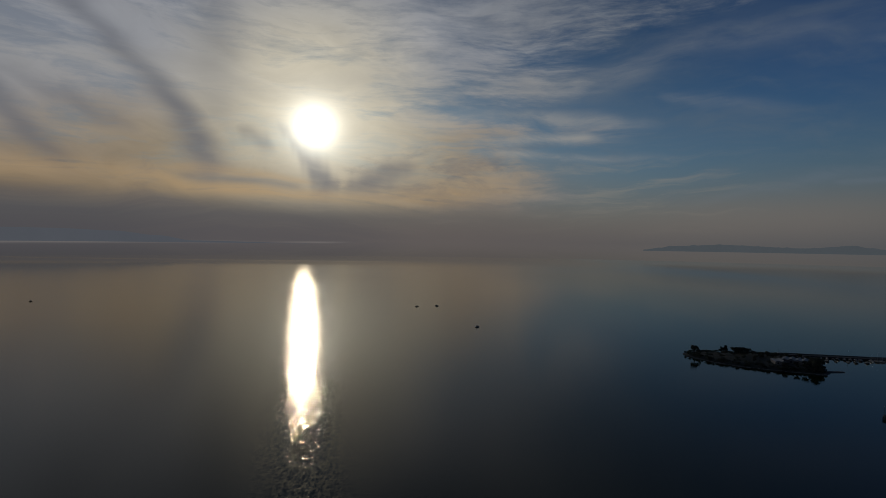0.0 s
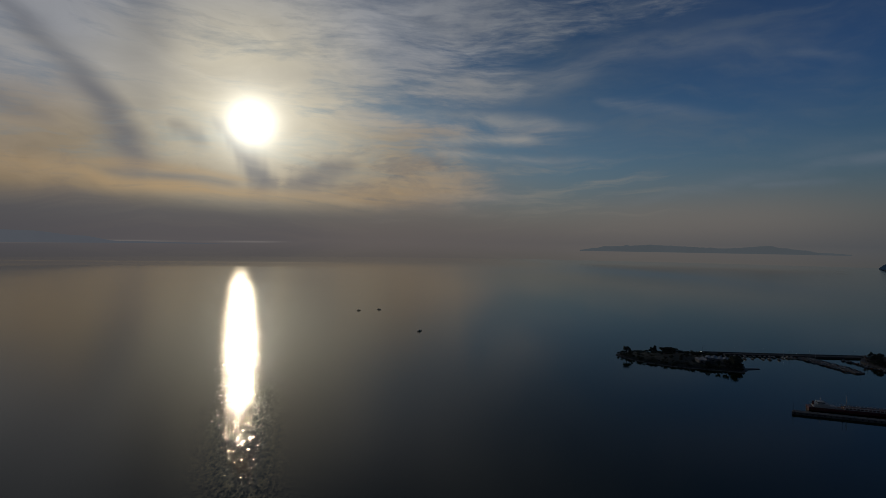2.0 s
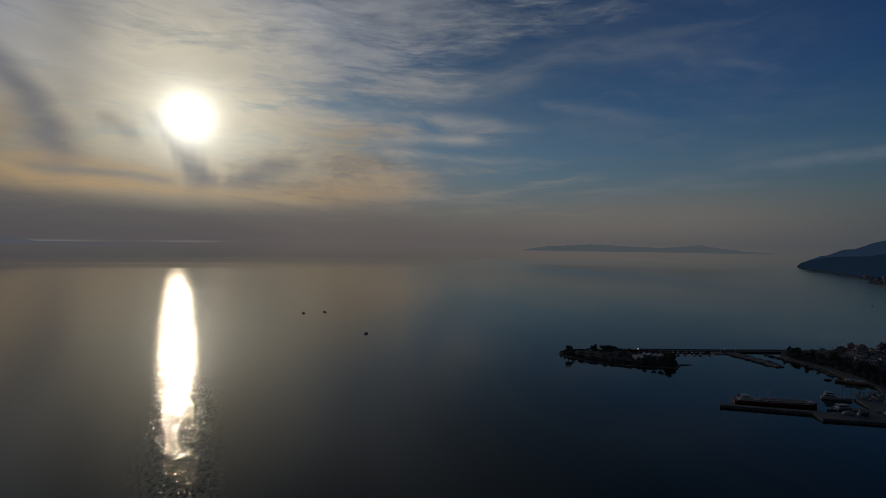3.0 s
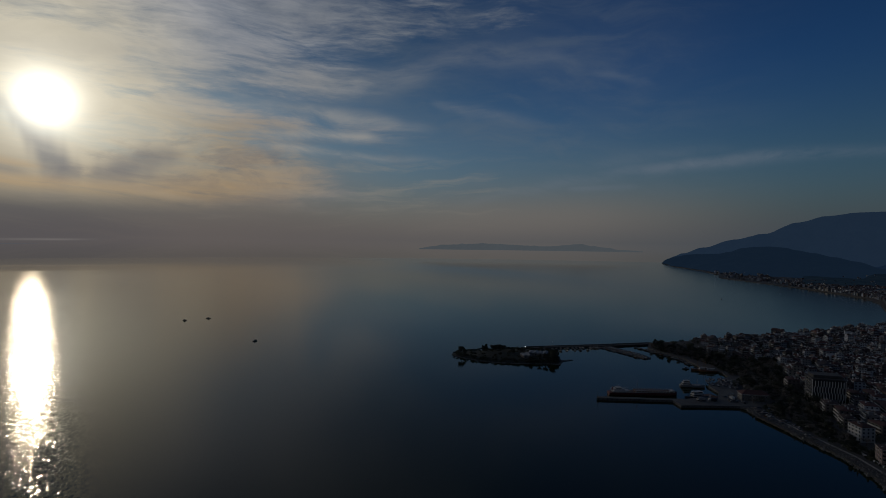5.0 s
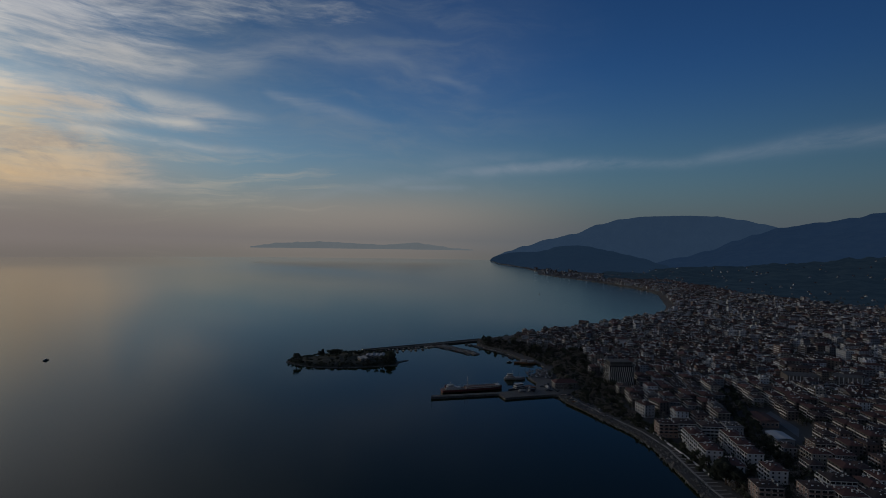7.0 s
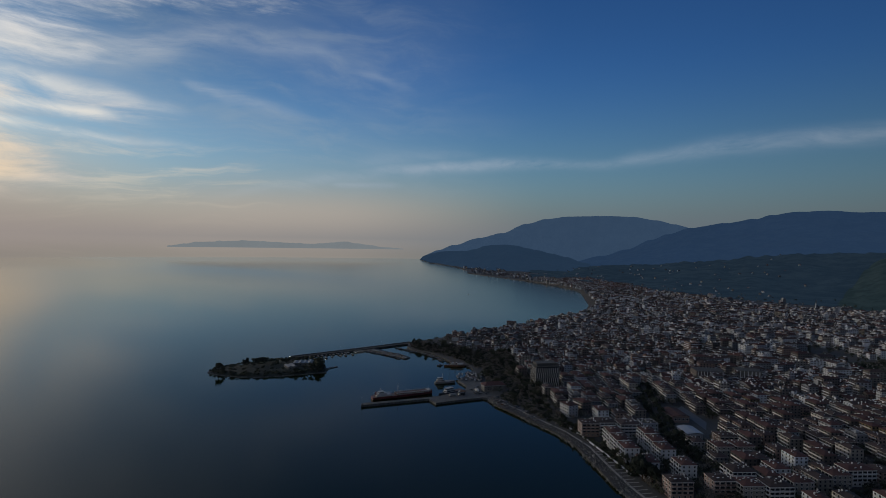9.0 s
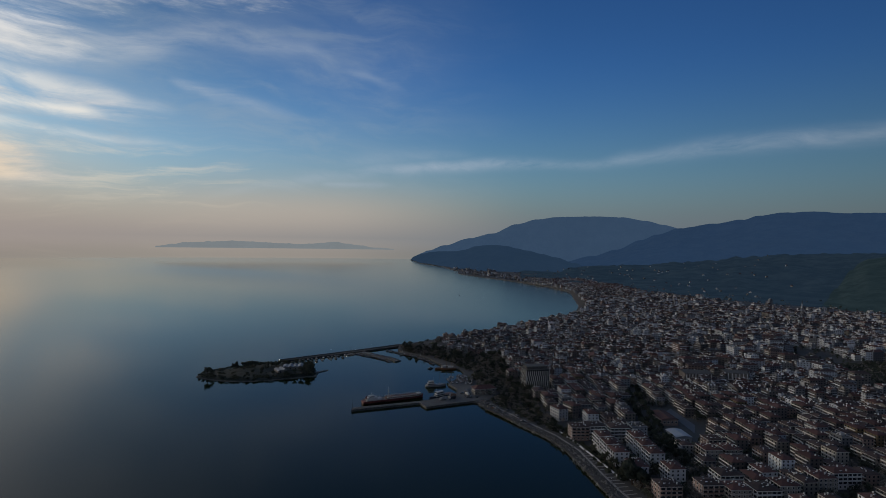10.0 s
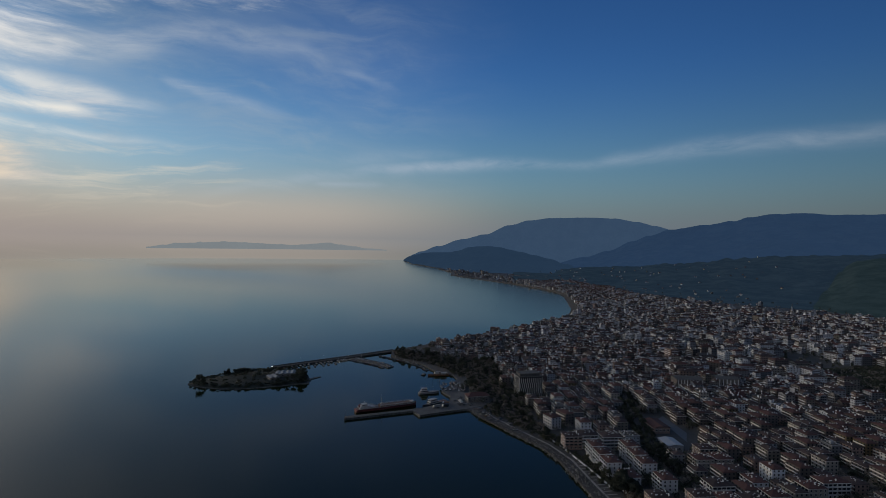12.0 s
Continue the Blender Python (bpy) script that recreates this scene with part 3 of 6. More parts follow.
STEEL_DECK = surface("rusty_deck", (0.12, 0.075, 0.06), (0.20, 0.12, 0.09), 0.7, 0.3, 1.5)
PALE_PAVING = surface("pale_path_paving", (0.24, 0.235, 0.225), (0.31, 0.30, 0.29), 0.85, 0.2, 1.5)
PAVING = surface("promenade_paving", (0.045, 0.042, 0.040), (0.085, 0.080, 0.076), 0.85, 0.2, 1.5)
ASPHALT = surface("asphalt", (0.045, 0.045, 0.047), (0.065, 0.064, 0.063), 0.9, 0.1, 2.0)
EARTH = surface("bare_earth", (0.050, 0.042, 0.032), (0.085, 0.072, 0.055), 0.95, 0.05, 0.6)
SAND = surface("beach_sand", (0.100, 0.085, 0.065), (0.140, 0.120, 0.095), 0.95, 0.05, 1.0)
ROCK = surface("shore_rock", (0.15, 0.148, 0.14), (0.27, 0.265, 0.25), 0.9, 0.4, 2.0, relief=0.1, vary=0.4)
POND = surface("court_surface", (0.10, 0.115, 0.14), (0.13, 0.145, 0.17), 0.7, 0.05, 1.0)
CAR = surface("car_paint", (0.30, 0.30, 0.31), (0.34, 0.34, 0.35), 0.25, 0.5, 2.0, vary=0.9)
RUBBER = surface("tyre_rubber", (0.02, 0.02, 0.02), (0.03, 0.03, 0.03), 0.9, 1.0, 4.0)
SCRUB = surface("islet_scrub", (0.026, 0.034, 0.028), (0.043, 0.050, 0.042), 0.95, 0.08, 0.6)


def box(bm, x0, x1, y0, y1, z0, z1, mat=0):
    v = [bm.verts.new((x, y, z)) for z in (z0, z1) for y in (y0, y1) for x in (x0, x1)]
    for idx in ((0, 2, 3, 1), (4, 5, 7, 6), (0, 1, 5, 4), (1, 3, 7, 5), (3, 2, 6, 7), (2, 0, 4, 6)):
        bm.faces.new([v[k] for k in idx]).material_index = mat


def put_box(bm, m, *dims):
    """A box at the pose m."""
    n = len(bm.verts)
    box(bm, *dims)
    bm.verts.ensure_lookup_table()
    for v in bm.verts[n:]:
        v.co = m @ v.co


def loft(bm, rings, mat=0, cap=True):
    """Skin rings of equal length one after another."""
    rows = [[bm.verts.new(p) for p in ring] for ring in rings]
    n = len(rows[0])
    for a, b in zip(rows, rows[1:]):
        for k in range(n):
            bm.faces.new((a[k], a[(k + 1) % n], b[(k + 1) % n], b[k])).material_index = mat
    if cap:
        bm.faces.new(rows[0][::-1]).material_index = mat
        bm.faces.new(rows[-1]).material_index = mat


def tube(bm, p, q, r0, r1, sides=6, mat=0):
    p, q = Vector(p), Vector(q)
    d = (q - p).normalized()
    s = d.orthogonal().normalized()
    t = d.cross(s)
    loft(bm, [[c + (s * math.cos(k * math.tau / sides) + t * math.sin(k * math.tau / sides)) * r for k in range(sides)] for c, r in ((p, r0), (q, r1))], mat)


def to_mesh(name, bm, mats):
    bmesh.ops.recalc_face_normals(bm, faces=bm.faces)
    me = bpy.data.meshes.new(name)
    bm.to_mesh(me)
    bm.free()
    for m in (mats if isinstance(mats, (list, tuple)) else (mats,)):
        me.materials.append(m)
    return me


def part(name, data, mats=None, parent=None, label="", at=None):
    """Links a bmesh, or a finished mesh, as one mesh object under a thing or a part."""
    ob = new(name, to_mesh(name, data, mats) if isinstance(data, bmesh.types.BMesh) else data)
    ob.parent = parent
    if at is not None:
        ob.matrix_basis = at
    return tagged(ob, label)


def thing(name, label, category, group="", kind=""):
    return tagged(new(name), label, category, group, kind)


def inside_outline(x, y, outline):
    hit = False
    for (x0, y0), (x1, y1) in zip(outline, outline[1:] + outline[:1]):
        if (y0 > y) != (y1 > y) and x < (x1 - x0) * (y - y0) / (y1 - y0) + x0:
            hit = not hit
    return hit


def gap_to(x, y, line):
    best = 1e9
    for (x0, y0), (x1, y1) in zip(line, line[1:]):
        l2 = (x1 - x0) ** 2 + (y1 - y0) ** 2
        k = max(0, min(1, ((x - x0) * (x1 - x0) + (y - y0) * (y1 - y0)) / l2))
        best = min(best, math.hypot(x - x0 - k * (x1 - x0), y - y0 - k * (y1 - y0)))
    return best


# ---- quays, promenade, islet ----
def inland(d, first, last):
    """The shore line moved d metres inland."""
    out = []
    for k in range(first, last):
        t = (Vector(SHORE[k + 1]) - Vector(SHORE[max(k - 1, 2)])).normalized()
        out.append(Vector(SHORE[k]) + Vector((t.y, -t.x)) * d)
    return out


def strip(name, d0, d1, first, last, top, mat):
    return slab(name, inland(d0, first, last) + inland(d1, first, last)[::-1], top, 1.0, mat)


tagged(slab("causeway", [(428, 681), (431, 689), (545, 666), (640, 650), (637, 640), (585, 649), (545, 657), (520, 662)], 2.0, -3, ASPHALT),
       "stone causeway from the shore to the islet", "causeway", kind="structure")
tagged(slab("causeway_wall", [(431, 689.4), (545, 666.6), (640, 650.4), (640, 651.6), (545, 667.8), (431, 690.6)], 2.8, -3, STONE), "low pale stone wall along the causeway", "wall", kind="structure")
tagged(slab("mooring_pier", [(549, 652), (553, 652), (557, 586), (551, 566), (548, 567), (553, 587)], 1.6, -3, STONE), "narrow stone mooring pier lined with boats", "pier", kind="structure")
ferry_pier = tagged(slab("ferry_pier", [(359, 434), (364, 439), (430, 405), (443, 399), (480, 393), (497, 404), (508, 428), (524, 434), (524, 380), (500, 352), (472, 362), (437, 378), (421, 384), (427, 400)], 2.3, -3, STONE),
       "broad stone ferry pier with an apron", "pier", kind="structure")
tagged(slab("promenade", [(367, 156), (391, 184), (418, 215), (435, 246), (448, 288), (462, 336), (468, 334), (454, 286), (442, 244), (425, 211), (398, 180), (375, 152)], 2.25, 1.0, PAVING),
       "paved seaside promenade along the shore", "promenade", kind="structure")
tagged(strip("sea_path", 8.6, 10.2, 2, 11, 2.34, PALE_PAVING), "narrow pale path along the sea wall", "path", kind="structure")
plaza = tagged(strip("plaza", 10.4, 19.0, 2, 6, 2.18, PAVING), "striped paved plaza beside the sea path", "plaza", kind="structure")
tagged(slab("garden_wall", [(395, 158), (403, 168), (421, 193), (441, 222), (456, 247), (456.6, 246.7), (441.6, 221.6), (421.6, 192.5), (403.6, 167.5), (395.5, 157.5)], 3.3, 1.0, WALL_BRIGHT),
       "low white garden wall behind the promenade", "wall", kind="structure")
tagged(slab("road", [(395, 150), (414, 174), (436, 205), (456, 240), (470, 285), (492, 330), (535, 375), (590, 440), (640, 500), (646, 496), (597, 435), (542, 370), (499, 325), (477, 283), (462, 237),
                     (441, 202), (419, 171), (401, 146)], 2.06, 1.0, ASPHALT), "asphalt shore road behind the promenade", "road", kind="structure")
tagged(slab("beach", [(1237, 632), (1390, 700), (1565, 806), (1700, 888), (1812, 983), (1897, 1118), (2015, 1336), (2045, 1326), (1925, 1100), (1840, 962), (1722, 864), (1584, 776), (1405, 664), (1245, 612)], 2.12, -1.0, SAND),
       "narrow pale sand beach along the bay", "beach", kind="structure")
tagged(slab("sports_court", [(590, 190), (603, 190), (566, 154), (541, 147)], 2.10, 1.0, POND), "grey-blue paved court among the houses", "court", kind="structure")
tagged(slab("meadow", [(1005, 92), (1049, 58), (1084, 13), (1010, -70), (830, -60), (830, 7), (836, 33), (944, 58)], 2.04, 1.0, MEADOW), "dark green field inside the town", "field", kind="structure")
tagged(slab("clearing", [(1020, 190), (1024, 150), (975, 108), (950, 75), (960, 66), (990, 98), (1034, 118), (1075, 142), (1060, 175)], 2.08, 1.0, EARTH), "bare pale earth clearing in the town", "ground", kind="structure")

ISLET = [(311, 686), (310, 675), (316, 657), (326, 638), (341, 621), (360, 608), (376, 600), (393, 592), (406, 587), (416, 580), (425, 589), (438, 612), (444, 640), (440, 662), (430, 680), (405, 688), (372, 692), (335, 700)]


def islet():
    """A low mound: rings that shrink from the waterline to the top."""
    cx, cy = 378, 640
    verts, faces, n = [], [], 72
    rim = []
    for k in range(n):
        u = k / n * len(ISLET)
        i, f = int(u), u - int(u)
        a, b = ISLET[i], ISLET[(i + 1) % len(ISLET)]
        w = noise.noise(Vector((u * 2.3, 1, 5))) * 2.0
        rim.append((a[0] + (b[0] - a[0]) * f + w, a[1] + (b[1] - a[1]) * f + w))
    levels = ((1.0, -1.5), (0.995, 0.5), (0.97, 1.0), (0.93, 1.7), (0.86, 2.6), (0.7, 3.3), (0.5, 3.9), (0.3, 4.2), (0.12, 4.3))
    for s, z in levels:
        for x, y in rim:
            px, py = cx + (x - cx) * s, cy + (y - cy) * s
            verts.append((px, py, z + (noise.noise(Vector((px, py, 0)) * 0.09) * 0.9 if 0.2 < s < 0.95 else 0)))
    for j in range(len(levels) - 1):
        for k in range(n):
            faces.append((j * n + k, j * n + (k + 1) % n, (j + 1) * n + (k + 1) % n, (j + 1) * n + k))
    faces.append([(len(levels) - 1) * n + k for k in range(n)])
    return tagged(mesh_object("islet", verts, faces, SCRUB, True), "low islet with scrub and a pale stony shore", "island", kind="structure")


islet()
tagged(slab("islet_spit", [(424, 592), (430, 600), (449, 598), (449, 595)], 0.6, -2, STONE), "thin stone spit off the islet", "spit", kind="structure")

band = bmesh.new()
box(band, -4.2, 4.2, -0.6, 0.6, -0.3, 0.012)
band = to_mesh("paving_band", band, (PALE_PAVING,))
mids = inland(14.7, 2, 6)
for p, q in zip(mids, mids[1:]):
    for k in range(int((q - p).length / 5.5)):
        c, way = p.lerp(q, (k + 0.5) * 5.5 / (q - p).length), q - p
        part("paving_band", band, None, plaza, at=pose(c.x, c.y, 2.18, 0, 0, math.degrees(math.atan2(way.y, way.x)) + 90))

# ---- houses ----
UA, UB = Vector((0.70, 0.714)), Vector((0.714, -0.70))  # the town's grid: inland along UA, along the shore road UB
HEAD = math.degrees(math.atan2(UB.y, UB.x))  # a house's own x axis lies along UB


def window_mesh(w, h):
    bm = bmesh.new()
    t = 0.12
    box(bm, -w / 2, w / 2, -0.05, 0.02, -h / 2, h / 2, 1)
    for x0, x1, z0, z1 in ((-w / 2 - t, w / 2 + t, h / 2, h / 2 + t), (-w / 2 - t, w / 2 + t, -h / 2 - t, -h / 2), (-w / 2 - t, -w / 2, -h / 2, h / 2), (w / 2, w / 2 + t, -h / 2, h / 2)):
        box(bm, x0, x1, -0.12, 0.02, z0, z1, 0)
    return to_mesh("window", bm, (TRIM, GLASS))


def balcony_mesh(w, mat):
    bm = bmesh.new()
    d, p = 1.3, 0.12
    box(bm, -w / 2, w / 2, -d, 0, -0.15, 0.05)
    box(bm, -w / 2, w / 2, -d, -d + p, 0.05, 0.95)
    box(bm, -w / 2, -w / 2 + p, -d + p, 0, 0.05, 0.95)
    box(bm, w / 2 - p, w / 2, -d + p, 0, 0.05, 0.95)
    return to_mesh("balcony", bm, mat)


def heater_mesh():
    """A solar water heater: a lying tank and a tilted dark panel on legs."""
    bm = bmesh.new()
    tube(bm, (-0.8, 0.3, 1.25), (0.8, 0.3, 1.25), 0.32, 0.32, 8)
    loft(bm, [[(-0.9, -1.0, 0.25), (0.9, -1.0, 0.25), (0.9, -1.0, 0.33), (-0.9, -1.0, 0.33)], [(-0.9, 0.1, 0.95), (0.9, 0.1, 0.95), (0.9, 0.1, 1.03), (-0.9, 0.1, 1.03)]], 1)
    for x in (-0.7, 0.7):
        tube(bm, (x, 0.3, 0), (x, 0.3, 1.0), 0.05, 0.05, 4, 1)
    return to_mesh("water_heater", bm, (TANK, DARK))


def chimney_mesh():
    bm = bmesh.new()
    box(bm, -0.4, 0.4, -0.3, 0.3, -0.6, 1.3)
    box(bm, -0.5, 0.5, -0.4, 0.4, 1.3, 1.45)
    return to_mesh("chimney", bm, TRIM)


def roof_mesh(w, d, rise, mat, soffit, over=0.45, flat=False):
    """A hipped tile roof with eaves, or a flat roof behind a parapet."""
    bm = bmesh.new()
    if flat:
        box(bm, -w / 2, w / 2, -d / 2, d / 2, 0, 0.25, 0)
        for x0, x1, y0, y1 in ((-w / 2, w / 2, -d / 2, -d / 2 + 0.25), (-w / 2, w / 2, d / 2 - 0.25, d / 2), (-w / 2, -w / 2 + 0.25, -d / 2 + 0.25, d / 2 - 0.25), (w / 2 - 0.25, w / 2, -d / 2 + 0.25, d / 2 - 0.25)):
            box(bm, x0, x1, y0, y1, 0.25, 1.0, 1)
        box(bm, -1.6, 1.6, -1.4, 1.4, 0.25, 2.6, 1)
        return to_mesh("roof", bm, (mat, soffit))
    x, y = w / 2 + over, d / 2 + over
    box(bm, -x, x, -y, y, 0, 0.22, 1)
    v = [bm.verts.new(p) for p in ((-x, -y, 0.22), (x, -y, 0.22), (x, y, 0.22), (-x, y, 0.22))]
    if w >= d:
        r = [bm.verts.new(p) for p in ((-x + y * 0.9, 0, rise), (x - y * 0.9, 0, rise))]
        for f in ((v[0], v[1], r[1], r[0]), (v[1], v[2], r[1]), (v[2], v[3], r[0], r[1]), (v[3], v[0], r[0])):
            bm.faces.new(f)
    else:
        r = [bm.verts.new(p) for p in ((0, -y + x * 0.9, rise), (0, y - x * 0.9, rise))]
        for f in ((v[0], v[1], r[0]), (v[1], v[2], r[1], r[0]), (v[2], v[3], r[1]), (v[3], v[0], r[0], r[1])):
            bm.faces.new(f)
    return to_mesh("roof", bm, (mat, soffit))


WINDOW, WIDE, BAY, HEATER, CHIMNEY = window_mesh(1.3, 1.4), window_mesh(2.0, 1.9), window_mesh(3.0, 2.0), heater_mesh(), chimney_mesh()
SIDES = ((0, -1, 0), (1, 0, 90), (0, 1, 180), (-1, 0, 270))  # outward way and turn of the four walls


def apartment(label, w, d, storeys, wall, roof, flat=False, balconies=(0, 3), cols=4, rise=1.7, extras=14, seed=0, joined=False):
    """A block of flats. Its origin is on the ground at its middle; joined: a farther one, with the windows of a storey's side in one part."""
    rng = random.Random(seed)
    tall = 2.9
    h = storeys * tall + 0.5
    house = thing("apartment_building", label, "building", "blocks of flats in the town")
    bm = bmesh.new()
    box(bm, -w / 2, w / 2, -d / 2, d / 2, -2.2, h)
    part("wall", bm, wall, house)
    for s in range(1, 1 if joined else storeys):
        bm = bmesh.new()
        box(bm, -w / 2 - 0.06, w / 2 + 0.06, -d / 2 - 0.06, d / 2 + 0.06, 0, 0.18)
        part("floor_band", bm, TRIM, house, at=pose(0, 0, s * tall + 0.35))
    panes, rails = bmesh.new(), bmesh.new()
    part("roof", roof_mesh(w, d, rise, roof, wall if flat else roof if joined and seed % 3 else TRIM, flat=flat), None, house, at=pose(0, 0, h))
    for ox, oy, turn in SIDES:
        span, reach = (w, d / 2) if oy else (d, w / 2)
        n = max(2, round(cols * span / max(w, d)))
        side = SIDES.index((ox, oy, turn))
        for s in range(storeys):
            z = s * tall + 2.0
            spots = [(-span / 2 + span * (k + 0.5) / n) for k in range(n)]
            balc = side in balconies and s > 0
            base = pose(ox * (reach + 0.02), oy * (reach + 0.02), z, 0, 0, turn)
            if joined:
                for x in spots:
                    put_box(panes, base, x - 0.6, x + 0.6, -0.08, 0.05, -0.7, 0.7)
                if balc:
                    put_box(rails, base, -span * 0.42, span * 0.42, -1.1, 0.02, -1.3, -1.1)
                    put_box(rails, base, -span * 0.42, span * 0.42, -1.1, -1.0, -1.1, -0.3)
                continue
            for x in spots:
                part("window", BAY if balc else WINDOW, None, house, at=base @ pose(x, 0, -0.15 if balc else 0))
            for x in (-span * 0.25, span * 0.25) if balc else ():
                part("balcony", balcony_cache(round(span * 0.44, 1), wall), None, house, at=base @ pose(x, 0.02, -1.2))
    if joined:
        tagged(part("window_panes", panes, GLASS, house), kind="stuff")
        if balconies:
            tagged(part("balcony_rail", rails, TRIM, house), kind="stuff")
    for k in range(extras):
        x, y = rng.uniform(-w / 2 + 1.5, w / 2 - 1.5), rng.uniform(-d / 2 + 1.5, d / 2 - 1.5)
        up = 0.25 if flat else 0.22 + (rise - 0.22) * max(0.0, min(1.0, (min(w / 2 - abs(x), d / 2 - abs(y)) + 0.6) / (min(w, d) / 2 + 0.6)))
        if k % 3 == 2:
            part("chimney", CHIMNEY, None, house, at=pose(x, y, h + up - 0.1, 0, 0, rng.choice((0, 90))))
        else:
            part("water_heater", HEATER, None, house, "white solar water heater", at=pose(x, y, h + up - 0.12, 0, 0, rng.uniform(-20, 20)) @ Matrix.Scale(0.62, 4))
    return house


BALCONIES = {}


def balcony_cache(w, wall):
    return BALCONIES.setdefault((w, wall.name), balcony_mesh(w, wall))


def stand(house, x, y, turn=0.0, z=2.0):
    house.matrix_basis = pose(x, y, z, 0, 0, turn)
    return house


FLATS_WHITE = "white rendered block of flats with red tiled roof and balconies"
kinds = [
    apartment(FLATS_WHITE, 12.2, 15.5, 4, WALL_BRIGHT, ROOF_RED, balconies=(3,), cols=4, seed=1),
    apartment(FLATS_WHITE, 17.5, 15, 4, WALL_BRIGHT, ROOF_BROWN, balconies=(0, 3), cols=5, seed=2),
    apartment("cream rendered block of flats with red tiled roof", 15, 14, 4, WALL_CREAM, ROOF_RED, balconies=(3,), cols=4, seed=3),
    apartment("pink rendered block of flats with brown tiled roof", 16, 13, 4, WALL_PINK, ROOF_BROWN, balconies=(0,), cols=4, seed=4),
    apartment("pale grey block of flats with a flat roof", 14, 14, 4, WALL_GREY, ROOF_FLAT, True, (3,), 4, seed=5),
    apartment("long white block of flats with brown tiled roof", 22, 13, 4, WALL_BRIGHT, ROOF_RED, balconies=(0, 3), cols=6, seed=6, extras=8),
]
mid_kinds = [
    apartment("pale block of flats with red tiled roof and balconies", 11, 15, 4, WALL_WHITE, ROOF_RED, balconies=(3,), seed=11, joined=True, extras=6),
    apartment("cream block of flats with brown tiled roof", 11, 16, 4, WALL_CREAM, ROOF_BROWN, balconies=(3,), seed=12, joined=True, extras=6),
    apartment("pink block of flats with brown tiled roof", 10.5, 14, 3, WALL_PINK, ROOF_BROWN, balconies=(3,), seed=13, joined=True, extras=5),
    apartment("grey block of flats with a flat roof", 10, 13, 4, WALL_GREY, ROOF_FLAT, True, (3,), seed=14, joined=True, extras=6),
    apartment("weathered brown town house with brown tiled roof", 10, 14, 3, WALL_DARK, ROOF_BROWN, balconies=(3,), seed=15, joined=True, extras=4),
    apartment("ochre block of flats with red tiled roof", 11, 14, 4, WALL_OCHRE, ROOF_RED, balconies=(3,), seed=16, joined=True, extras=5),
    apartment("weathered brown block of flats with red tiled roof", 11, 16, 4, WALL_DARK, ROOF_RED, balconies=(3,), seed=17, joined=True, extras=7),
    apartment("grey town house with brown tiled roof", 10, 13, 3, WALL_GREY, ROOF_BROWN, balconies=(3,), seed=18, joined=True, extras=4),
]

# the nearest blocks, one by one: kind, middle, turn from the grid
NEAR = ((0, 421, 128, 0), (1, 437, 95, 0), (0, 441, 150, 0), (0, 452, 161, 0), (0, 463, 172, 0), (0, 423, 172, 0), (0, 433, 183, 0), (0, 443, 194, 0),
        (0, 406, 150, 0), (0, 463, 76, 0), (2, 447, 60, 0), (1, 428, 70, 0), (3, 410, 100, 0), (2, 416, 84, 0), (3, 452, 222, 0), (1, 465, 214, 0),
        (2, 480, 118, 0), (2, 492, 106, 0), (3, 506, 122, 0), (1, 476, 196, 0), (2, 480, 42, 0), (3, 387, 121, 0), (3, 520, 18, 0), (0, 500, 70, 0), (3, 515, 85, 0),
        (5, 535, 60, 0), (2, 550, 40, 0), (0, 497, 232, 0), (3, 510, 219, 0), (2, 523, 206, 0), (5, 508, 258, 20), (1, 488, 262, 20), (2, 440, 30, 0), (1, 460, 10, 0),
        (0, 425, 45, 0), (3, 545, 100, 0), (0, 560, 85, 0))
DETAILED = 22
taken = []
used = set()
for n, (k, x, y, turn) in enumerate(NEAR):
    m = pose(x, y, 2.0 + {3: 0.9, 4: 1.8, 6: 0.9, 7: 1.8}.get(n, 0.0), 0, 0, HEAD + turn)  # the rows step up inland
    if n >= DETAILED:
        copy_thing(mid_kinds[(0, 0, 1, 2, 3, 6)[k]], m)
    elif k in used:
        copy_thing(kinds[k], m)
    else:
        kinds[k].matrix_basis = m
        used.add(k)
    taken.append((x, y, 11.0))

for k, (x, y) in zip((4, 5), ((490, 183), (501, 32))):  # one each of the rarer kinds
    if k not in used:
        kinds[k].matrix_basis = pose(x, y, 2.0, 0, 0, HEAD)
        taken.append((x, y, 11.0))

# patches without houses
PARK = [(372, 150), (471, 340), (500, 352), (524, 380), (560, 440), (600, 500), (606, 560), (605, 625), (640, 640), (660, 590), (655, 520), (690, 480), (640, 430), (585, 385), (540, 320), (500, 300), (462, 240), (402, 150)]
COURT = [(500, 140), (530, 200), (588, 210), (606, 188), (567, 144), (530, 132)]
CLEAR = [(985, 165), (1065, 140), (1130, 150), (1120, 95), (1040, 55), (980, 85)]
GREEN = [(1005, 92), (1049, 58), (1084, 13), (1010, -70), (830, -60), (830, 7), (836, 33), (944, 58)]
HOTEL = [(528, 332), (560, 376), (602, 346), (566, 298)]
COAST = SHORE[1:]
AVENUE = [(640, 250), (560, 205), (500, 167), (455, 128)]  # a street under dark trees
rng = random.Random(5)


def free(x, y):
    return inside_outline(x, y, LANDMASS) and not any(inside_outline(x, y, q) for q in (PARK, COURT, CLEAR, HOTEL)) and gap_to(x, y, AVENUE) > 10 and not (inside_outline(x, y, GREEN) and rng.random() < 0.97)


LANDMASS = SHORE + [polar(a, 4780) for a in range(48, 176, 4)]


